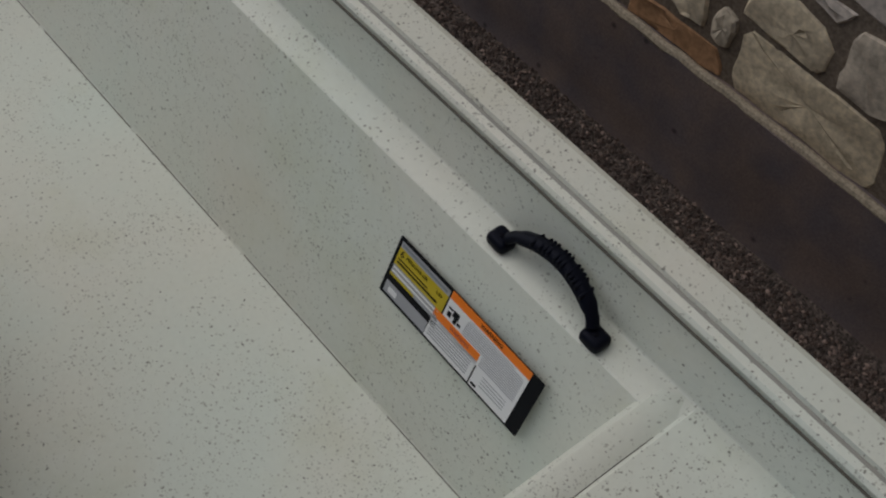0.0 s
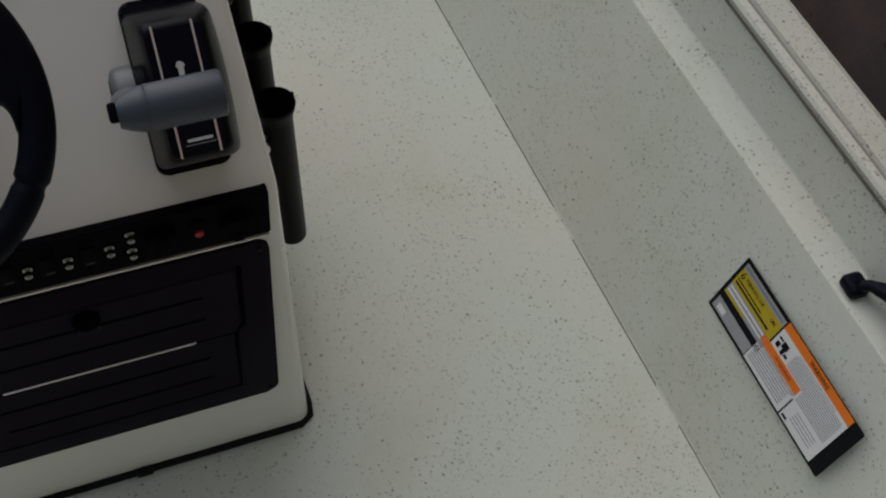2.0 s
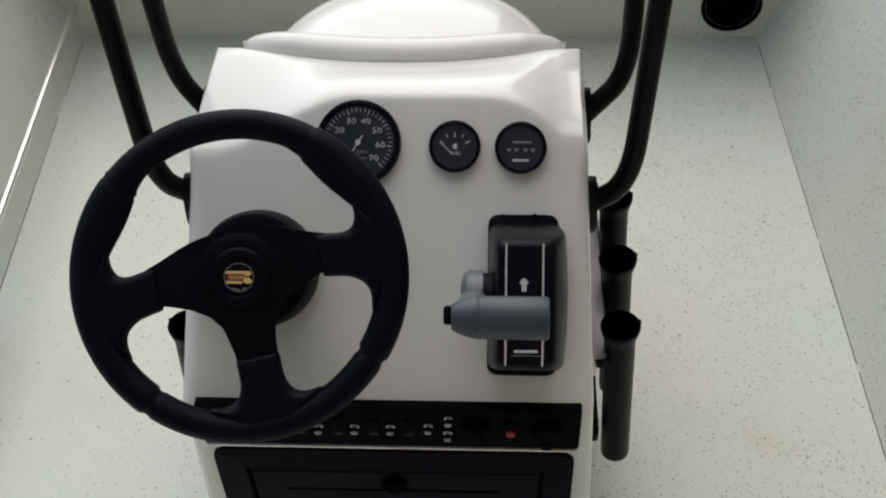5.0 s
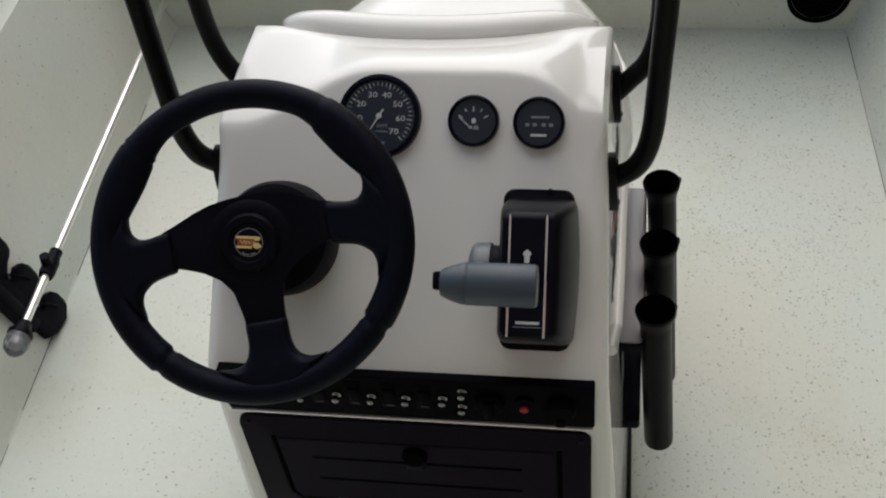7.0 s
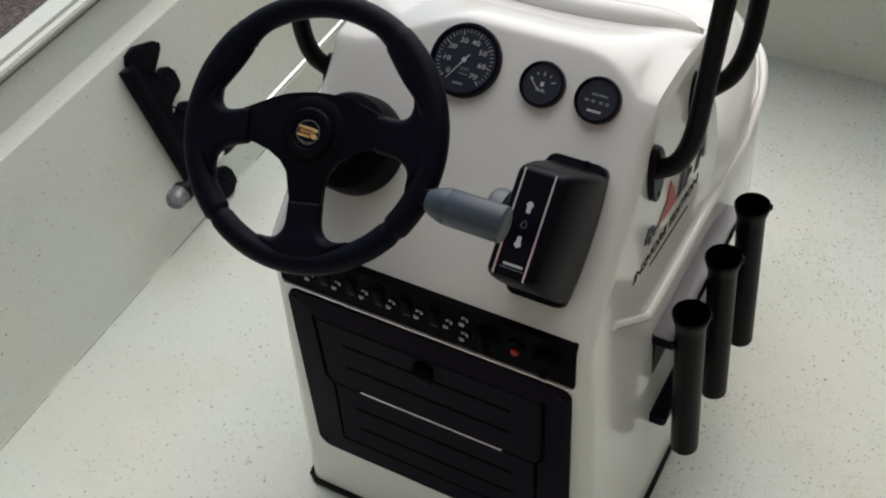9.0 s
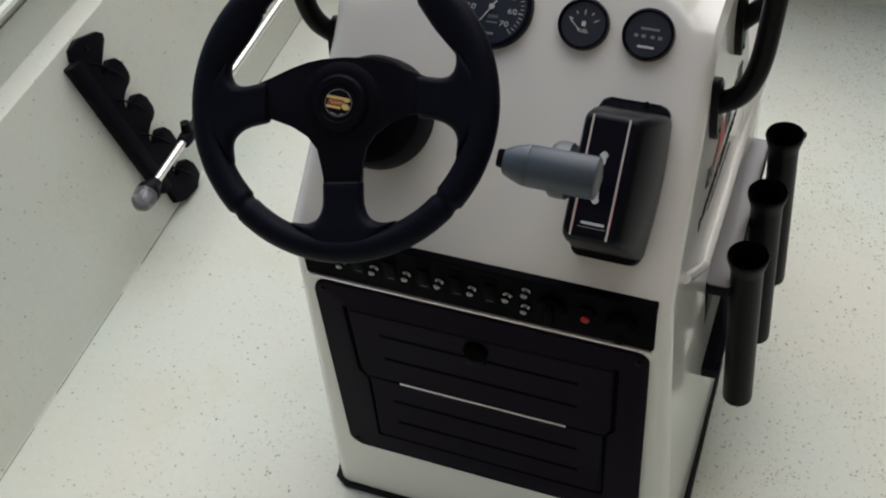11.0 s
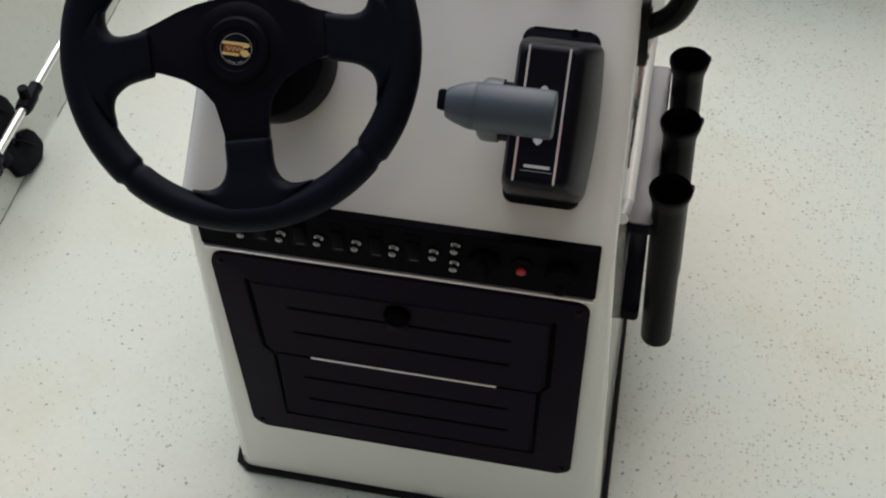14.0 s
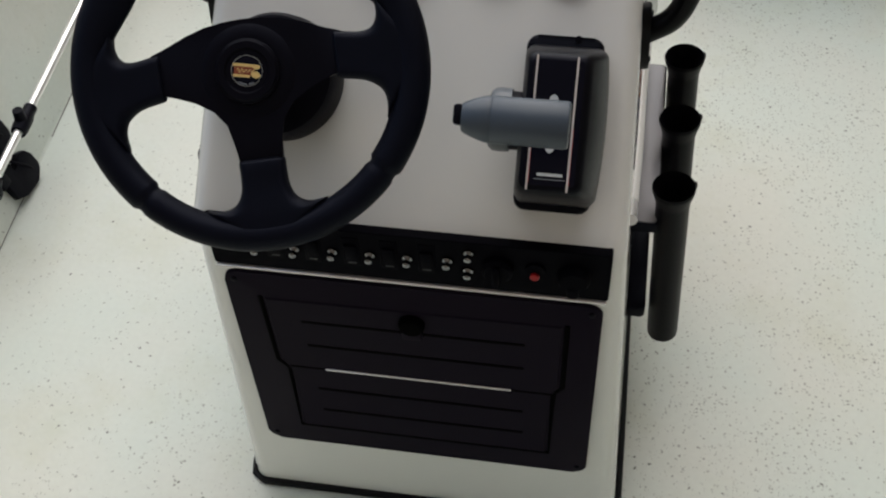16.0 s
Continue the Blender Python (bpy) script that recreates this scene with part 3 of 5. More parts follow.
def profile(x):
    """The console's outline in the plane of the keel, at a distance x off it."""
    u = max(-1.0, min(1.0, x / 0.25))
    out = [(0.0, 0.0), (0.0, 0.16), (0.0, 0.32), (0.0, 0.48), (0.0, 0.626), (0.001, 0.634), (0.004, 0.641), (0.010, 0.648)]
    yb, yl = brow(x), lip(u)
    out += [(0.010 + (yb - 0.010) * k / 10, dash_z(0.010 + (yb - 0.010) * k / 10)) for k in range(1, 10)]
    zb, zl = dash_z(yb), 0.866 + 0.004 * (1 - u * u) - 0.008 * max(0.0, (abs(u) - 0.80) / 0.20) ** 2
    # a tight roll over the brow, wider where it runs out at the sides
    k2 = 1 + 0.5 * max(0.0, min(1.0, (abs(x) - 0.15) / 0.08))
    out += [(yb - 0.008 * k2, dash_z(yb - 0.008 * k2)), (yb - 0.003 * k2, zb - 0.0035 * k2), (yb + 0.003 * k2, zb - 0.0012 * k2)]
    for k in range(1, 10):
        t = k / 9
        out.append((yb + 0.006 * k2 + (yl - 0.006 * k2 - yb) * t, zb + (zl - zb) * t + 0.004 * math.sin(math.pi * t)))
    out += [(yl + 0.007, zl - 0.004), (yl + 0.011, zl - 0.014), (yl + 0.014, zl - 0.045), (0.500, 0.69), (0.524, 0.60), (0.526, 0.45), (0.526, 0.0)]
    return out


def crisp(y):
    """Share of the full edge radius: the edges of the top are far sharper than those of the dash."""
    t = max(0.0, min(1.0, (y - 0.205) / 0.035))
    return 1 - 0.72 * t * t * (3 - 2 * t) if y < 0.44 else 0.28


def inset(line, d):
    """The outline drawn in by d."""
    out = []
    for k, (y, z) in enumerate(line):
        a, b = line[max(k - 1, 0)], line[min(k + 1, len(line) - 1)]
        ty, tz = b[0] - a[0], b[1] - a[1]
        n = math.hypot(ty, tz) or 1
        k2 = d * crisp(y)
        out.append((y + k2 * tz / n, z - k2 * ty / n if z > 0.001 else 0.0))
    return out


def pedestal():
    """The console's main body: sheer front, sloping dash under an arched brow, gently crowned top, flat sides, rounded corners."""
    bm = bmesh.new()
    R = 0.022
    rows = []
    spec = [(-1, R * (1 - math.cos(math.pi / 2 * k / 6)), R * (1 - math.sin(math.pi / 2 * k / 6))) for k in range(7)]
    inner = np.linspace(-1, 1, 41)[1:-1]
    for s, off, d in spec:
        line = inset(profile(-0.25 + off), d)
        rows.append([bm.verts.new((-(outer(-1, z) - off * crisp(y)), y, z)) for y, z in line])
    for q in inner:
        line = profile(q * 0.236)
        rows.append([bm.verts.new(((q + 1) / 2 * (outer(1, z) + outer(-1, z) - 2 * R) - outer(-1, z) + R, y, z)) for y, z in line])
    for s, off, d in reversed(spec):
        line = inset(profile(0.25 - off), d)
        rows.append([bm.verts.new((outer(1, z) - off * crisp(y), y, z)) for y, z in line])
    for a, b in zip(rows, rows[1:]):
        for k in range(len(a) - 1):
            bm.faces.new((a[k], b[k], b[k + 1], a[k + 1]))
    sides = [bm.faces.new(rows[0]), bm.faces.new(rows[-1])]
    # a narrow band inside each side keeps the large face truly flat
    bmesh.ops.inset_individual(bm, faces=sides, thickness=0.004)
    return bm


def nose_point(a, f, z, bulge=0.0):
    """A point of the forward end's skin: a squarish bow in plan, flush with the console's sides where it leaves them."""
    c, q = math.cos(a), math.sin(a)
    y = 0.46 + (0.54 + bulge) * f * abs(q) ** 0.8
    dome = max(0.0, min(1.0, (z - 0.500) / 0.05))
    x = -0.016 + (0.290 + 0.014 * dome + bulge) * f * math.copysign(abs(c) ** (0.38 + 0.34 * dome), c)
    t = max(0.0, min(1.0, (y - 0.50) / 0.13))
    s = 1 if c > 0 else -1
    limit = outer(s, z) - 0.002 + 0.05 * t * t * (3 - 2 * t)
    return (s * min(s * x, limit), y, z)


def nose():
    """The rounded forward end of the console: upright skirt and a soft dome."""
    bm = bmesh.new()
    n, layers = 48, []
    for z in (0.0, 0.12, 0.25, 0.38, 0.485):
        layers.append((1.0 - 0.012 * z / 0.485, z, 0.010 * (1 - z / 0.6)))
    layers += [(0.985, 0.495, 0.0), (0.972, 0.505, 0.0), (0.968, 0.545, 0.0)]
    for k in range(1, 15):
        a = math.pi / 2 * k / 14
        layers.append((0.966 * math.cos(a) ** 0.44 if k < 14 else 0.01, 0.545 + 0.121 * math.sin(a), 0.0))
    rows = [[bm.verts.new(nose_point(math.pi * k / n, *l)) for k in range(n + 1)] for l in layers]
    for a, b in zip(rows, rows[1:]):
        for k in range(n):
            bm.faces.new((a[k], a[k + 1], b[k + 1], b[k]))
    return bm


console = thing("center_console", "white glossy gelcoat helm console standing on the speckled deck", "console")
part("body", pedestal(), GEL, console, "white gelcoat pedestal with sloping dash", smooth=50)
part("nose", nose(), GEL, console, "rounded white forward end", smooth=60)
ridge = [Vector((u * 0.222, lip(u) + 0.030, 0.858 + 0.006 * (1 - u * u) - 0.02 * abs(u) ** 6)) for u in np.linspace(-1, 1, 41)]
part("ridge", tube(ridge, lambda t: 0.022 * (1 - abs(2 * t - 1) ** 6) ** 0.5 + 0.001, 14, flat=0.8), GEL, console, "rolled edge behind the top")
# filling between the ridge and the dome
fill = bmesh.new()
rows = []
for t in np.linspace(0, 1, 9):
    rows.append([fill.verts.new((u * (0.224 + 0.004 * t), (lip(u) + 0.034) * (1 - t) + (0.56 - 0.03 * u * u) * t, 0.866 - 0.022 * abs(u) ** 6 - (0.868 - 0.665) * t ** 0.8 - 0.020 * t * abs(u) ** 3)) for u in np.linspace(-1, 1, 25)])
for a, b in zip(rows, rows[1:]):
    for k in range(24):
        fill.faces.new((a[k], a[k + 1], b[k + 1], b[k]))
part("cowl", fill, GEL, console, "sloping cowl behind the ridge", smooth=60)


def strake(points, r):
    return tube(smooth_path(points, 6), r, 10, flat=0.8)


for s in (1, -1):
    pts = [(s * outer(s, 0.61), 0.080, 0.617), (s * outer(s, 0.58), 0.120, 0.582), (s * outer(s, 0.52), 0.196, 0.517), (s * outer(s, 0.505), 0.216, 0.5055), (s * outer(s, 0.505), 0.240, 0.504), (s * (outer(s, 0.50) + 0.001), 0.33, 0.502), (s * (outer(s, 0.5) + 0.001), 0.44, 0.500)]
    for k in range(2, 13):
        a = math.pi / 2 * k / 12
        pts.append(nose_point(a if s > 0 else math.pi - a, 0.985, 0.500))
    part("strake", strake(pts, 0.0085), GEL, console, "moulded white bead along the side")
    pts = [(s * (outer(s, 0.57) - 0.004), 0.535, 0.574)]
    for k in range(3, 13):
        a = math.pi / 2 * k / 12
        pts.append(nose_point(a if s > 0 else math.pi - a, 0.958, 0.565))
    part("strake", strake(pts, 0.005), GEL, console, "moulded white bead along the side")
# rubber strip at the foot
foot = [(0.0, -0.004), (-0.150, -0.004), (-0.268, -0.004), (-0.286, 0.008), (-0.290, 0.030), (-0.289, 0.15), (-0.287, 0.30), (-0.285, 0.44)]
loop = foot[::-1] + [(-x, y) for x, y in foot[1:]]
part("foot_strip", tube([Vector((x, y, 0.005)) for x, y in loop], 0.0062, 8), RUBBER, console, "black rubber strip at the foot")
part("strip_joint", box((0.000, -0.013, 0.0), (0.026, -0.002, 0.016), 0.003), RUBBER, console)

# access door
FRONT = Matrix(((1, 0, 0, 0), (0, 0, -1, 0.0), (0, 1, 0, 0), (0, 0, 0, 1)))
# in FRONT: x to starboard, y up, z towards the stern
door = part("access_door", plate(rounded(-0.235, 0.154, 0.235, 0.551, 0.018), -0.002, 0.006, 0.003, 2, FRONT), DARKP, console, "black moulded storage door with grooves")
inner = [(-0.194, 0.507), (-0.191, 0.367), (-0.177, 0.350), (-0.180, 0.202), (0.180, 0.202), (0.182, 0.356), (0.193, 0.372), (0.194, 0.510)]
# the grooves' shade is painted as blacker strips on the door
path = [Vector((x, y, 0.0062)) for x, y in inner]
part("groove", tube(path, 0.0034, 8, m=FRONT, flat=0.5), GROOVE, door, "blacker strip painting the shade of a moulded groove")
part("panel", plate([(x * 0.972, 0.005 + y * 0.985) for x, y in inner], 0.0052, 0.0080, 0.002, 1, FRONT), DARKP, door)
for y, a, b in ((0.462, -0.146, 0.143), (0.410, -0.144, 0.142), (0.306, -0.142, 0.142), (0.252, -0.141, 0.143)):
    part("groove", box((a, y - 0.0027, 0.0072), (b, y + 0.0027, 0.0085), 0.0006, 1, FRONT), GROOVE, door)
for a, b in ((-0.175, -0.127), (0.126, 0.180)):
    part("groove", box((a, 0.3545, 0.0072), (b, 0.3575, 0.0085), m=FRONT), GROOVE, door)
# silver strip paints the light that the door's slot catches
part("hinge_glint", box((-0.126, 0.3545, 0.0075), (0.126, 0.3585, 0.0095), 0.0008, 1, FRONT), SILV, door, "silver strip painting the light caught along the hinge line")
latch = part("latch", lathe([(0.017, 0.006), (0.017, 0.014), (0.014, 0.018), (0.0, 0.0185)], 24, FRONT @ Matrix.Translation((0.0, 0.484, 0))), GROOVE, door, "round black turn latch")
part("latch_grip", box((-0.013, 0.456, 0.007), (0.013, 0.478, 0.016), 0.003, 2, FRONT), DARKP, latch, "square black block under the knob")
for x, y in ((-0.222, 0.537), (0.222, 0.537), (-0.222, 0.170), (0.222, 0.170)):
    part("screw", lathe([(0.004, 0.005), (0.004, 0.0075), (0.002, 0.0085), (0, 0.0085)], 12, FRONT @ Matrix.Translation((x, y, 0))), BLACK, door)

# switch panel above the door
panel = part("switch_panel", plate(rounded(-0.242, 0.564, 0.239, 0.6465, 0.003, 2), -0.012, 0.004, 0.0012, 1, FRONT), SWITCH, console, "black switch panel")
part("edge_trim", box((-0.240, 0.5585, -0.001), (0.237, 0.5625, 0.006), 0.001, 1, FRONT), SILV, console, "bright lower edge of the switch panel")
PANEL = FRONT @ Matrix.Translation((0, 0.0140, -0.003))
for x, y in ((-0.183, 0.589), (-0.1355, 0.591), (-0.089, 0.593), (-0.0435, 0.5935), (0.0015, 0.594), (0.049, 0.597), (0.0745, 0.614), (0.073, 0.582)):
    m = PANEL @ Matrix.Translation((x, y, 0))
    brk = part("breaker", lathe([(0.0060, 0.006), (0.0060, 0.0085), (0.0045, 0.0095), (0.0032, 0.0110), (0.0032, 0.0140), (0.0044, 0.0150), (0.0046, 0.0180), (0.0030, 0.0196), (0.0, 0.0200)], 16, m), CHROME, panel, "small chrome breaker button")
    part("collar", lathe([(0.0085, 0.006), (0.0085, 0.0072), (0.0, 0.0072)], 14, m), GROOVE, brk)
for x in (-0.160, -0.1130, -0.066, -0.0205, 0.0245):
    sw = part("rocker_switch", box((x - 0.0105, 0.572, 0.006), (x + 0.0105, 0.622, 0.0080), 0.001, 2, PANEL), SWITCH, panel, "black rocker switch")
    rock = box((x - 0.0080, 0.578, 0.0065), (x + 0.0080, 0.612, 0.0105), 0.003, 2, PANEL @ Matrix.Translation((0, 0.6, 0)) @ pose(0, 0, 0, 6) @ Matrix.Translation((0, -0.6, 0)))
    part("paddle", rock, SWITCH, sw)
    part("marking", box((x - 0.005, 0.5765, 0.0076), (x + 0.005, 0.5785, 0.0084), m=PANEL), PADD, sw)
key = part("ignition", lathe([(0.019, 0.006), (0.019, 0.014), (0.015, 0.018), (0.0, 0.018)], 24, PANEL @ Matrix.Translation((0.108, 0.594, 0))), SWITCH, panel, "black ignition switch with rubber key")
part("key", box((0.103, 0.576, 0.017), (0.113, 0.608, 0.026), 0.003, 2, PANEL), SWITCH, key)
lamp_p = part("stop_switch", lathe([(0.012, 0.006), (0.012, 0.011), (0.0, 0.011)], 20, PANEL @ Matrix.Translation((0.152, 0.597, 0))), SWITCH, panel)
part("stop_button", lathe([(0.0056, 0.006), (0.0056, 0.014), (0.0040, 0.0155), (0.0, 0.0155)], 16, PANEL @ Matrix.Translation((0.152, 0.590, 0))), RED, lamp_p, "small red button")
sock = part("socket", lathe([(0.020, 0.006), (0.020, 0.013), (0.016, 0.020), (0.0, 0.021)], 24, PANEL @ Matrix.Translation((0.197, 0.592, 0))), SWITCH, panel, "capped black power socket")
part("cap_tab", box((0.190, 0.566, 0.012), (0.204, 0.584, 0.022), 0.003, 2, PANEL), SWITCH, sock)


# gauges
def gauge(x, v, r, label):
    m = HELM @ Matrix.Translation((x, v, 0))
    g = part("gauge", lathe([(r, -0.004), (r, 0.007), (r * 0.975, 0.0105), (r * 0.90, 0.0115), (r * 0.86, 0.009), (r * 0.845, 0.0065), (0.0, 0.0065)], 48, m), GLOSS, console, label)
    part("dial", lathe([(r * 0.845, 0.0063), (r * 0.845, 0.0072), (0, 0.0072)], 40, m), DIAL, g)
    return g, m


tach, m = gauge(-0.040, 0.316, 0.0530, "round black tachometer with white numbers")
ticks = bmesh.new()
for k in range(36):
    a = radians(225 - 270 * k / 35)
    long = k % 5 == 0
    t = box((0.0355 if long else 0.0375, -0.00055 if long else -0.00035, 0.0073), (0.0425, 0.00055 if long else 0.00035, 0.0077), m=m @ pose(0, 0, 0, 0, 0, math.degrees(a)))
    ticks = join(ticks, t)
part("scale", ticks, INK, tach)
for k in range(8):
    a = radians(225 - 270 * k / 7)
    part("numeral", lettering(str(k * 10), 0.0102, m @ Matrix.Translation((0.0275 * math.cos(a), 0.0275 * math.sin(a), 0.0076)) @ Matrix.Scale(1.25, 4, (1, 0, 0))), INK, tach, smooth=0)
part("wording", lettering("RPM", 0.0070, m @ Matrix.Translation((0.004, -0.0125, 0.0076))), INKG, tach, smooth=0)
part("marking", box((-0.004, -0.020, 0.0073), (0.011, -0.0185, 0.0077), m=m), INKG, tach)
part("marking", box((-0.008, -0.035, 0.0073), (0.008, -0.032, 0.0077), m=m), INKG, tach)
part("needle", plate([(-0.010, -0.0010), (0.0, -0.0009), (0.036, -0.0003), (0.036, 0.0003), (0.0, 0.0009), (-0.010, 0.0010)], 0.0082, 0.0092, m=m @ pose(0, 0, 0, 0, 0, 238)), INK, tach, "white needle")
part("needle_cap", lathe([(0.0035, 0.0075), (0.0035, 0.0102), (0, 0.0105)], 14, m), INK, tach)

fuel, m = gauge(0.079, 0.312, 0.0322, "round black fuel gauge")
for k in range(5):
    a = radians(150 - 30 * k)
    part("tick", box((0.0150 if k % 2 == 0 else 0.0175, -0.0006, 0.0073), (0.0215, 0.0006, 0.0077), m=m @ Matrix.Translation((0, -0.004, 0)) @ pose(0, 0, 0, 0, 0, math.degrees(a))), INK, fuel)
part("wording", lettering("FUEL", 0.0064, m @ Matrix.Translation((0.001, -0.0088, 0.0076))), INK, fuel, smooth=0)
part("marking", box((-0.002, -0.003, 0.0073), (0.003, 0.003, 0.0077), m=m), INK, fuel)
part("needle", box((-0.002, -0.0006, 0.0082), (0.0185, 0.0006, 0.0090), m=m @ Matrix.Translation((-0.004, -0.008, 0)) @ pose(0, 0, 0, 0, 0, 138)), INK, fuel, "white needle")

eng, m = gauge(0.160, 0.311, 0.0322, "round black engine monitor")
part("marking", box((-0.010, 0.0052, 0.0073), (0.013, 0.0078, 0.0077), m=m), INKG, eng)
for x in (-0.014, -0.005, 0.006, 0.015):
    part("symbol", box((x - 0.0026, -0.0048, 0.0073), (x + 0.0026, -0.0008, 0.0077), 0.0006, 1, m), INKG, eng)
part("marking", box((-0.010, -0.0172, 0.0073), (0.010, -0.0142, 0.0077), m=m), INK, eng, "pale bar of maker's lettering")

# side decals
for s in (1, -1):
    def on_side(y, z):
        lean = 2.84 if s > 0 else 2.18
        return Matrix.Translation((s * (outer(s, z) + 0.0006), y, z)) @ pose(0, 0, 0, 0, -s * lean, 0) @ Matrix(((0, 0, s, 0), (s, 0, 0, 0), (0, 1, 0, 0), (0, 0, 0, 1)))

    text = lettering("INSHORE EDITION", 0.0315, on_side(0.287, 0.620) @ Matrix.Rotation(radians(-3.9 * s), 4, 'Z') @ Matrix.Scale(0.70, 4, (0, 1, 0)), 0.0005, 0.25)
    part("decal", text, LBLACK, console, "black lettering on the side", smooth=0)
    part("decal", plate([(s * (a - 0.3), b - 0.60) for a, b in ((0.214, 0.6070), (0.226, 0.6035), (0.378, 0.5870), (0.376, 0.5905))[::s]], 0, 0.0008, m=on_side(0.3, 0.60)), LBLACK, console, "thin dark underline")

    def stroke(corners, mat, label):
        part("decal", plate([(s * (a - 0.3), b - 0.64) for a, b in (corners if s > 0 else corners[::-1])], 0, 0.0010, m=on_side(0.3, 0.64)), mat, console, label)

    stroke([(0.268, 0.652), (0.322, 0.646), (0.312, 0.680), (0.297, 0.704)], REDD, "red tapering decal flame")
    stroke([(0.240, 0.656), (0.268, 0.652), (0.284, 0.678)], RUST, "rust-brown tip of the decal flame")
    for y0, w, rise in ((0.326, 0.016, 0.056), (0.352, 0.014, 0.044), (0.404, 0.014, 0.050)):
        stroke([(y0, 0.650 - (y0 - 0.30) * 0.12), (y0 + w, 0.648 - (y0 - 0.30) * 0.12), (y0 + w + 0.020, 0.646 - (y0 - 0.30) * 0.12 + rise), (y0 + 0.022, 0.650 - (y0 - 0.30) * 0.12 + rise)], LBLACK, "dark slanted decal stroke")
        stroke([(y0 - 0.004, 0.650 - (y0 - 0.30) * 0.12), (y0 - 0.001, 0.650 - (y0 - 0.30) * 0.12), (y0 + 0.021, 0.650 - (y0 - 0.30) * 0.12 + rise), (y0 + 0.018, 0.650 - (y0 - 0.30) * 0.12 + rise)], PADG, "grey edge of the decal stroke")
    for y0, z0, w in ((0.374, 0.674, 0.030), (0.368, 0.654, 0.018), (0.418, 0.652, 0.020)):
        stroke([(y0, z0), (y0 + w, z0 - 0.003), (y0 + w + 0.003, z0 + 0.006), (y0 + 0.003, z0 + 0.009)], LBLACK, "dark cross stroke of the decal")
    stroke([(0.436, 0.640), (0.450, 0.636), (0.452, 0.674), (0.440, 0.688)], PADG, "grey slanted decal stroke")
    for y0, z0 in ((0.197, 0.664), (0.206, 0.674), (0.219, 0.666), (0.229, 0.655), (0.211, 0.654)):
        stroke([(y0, z0), (y0 + 0.009, z0 - 0.004), (y0 + 0.015, z0 + 0.006), (y0 + 0.005, z0 + 0.011)], NAVY, "small dark blue decal mark")


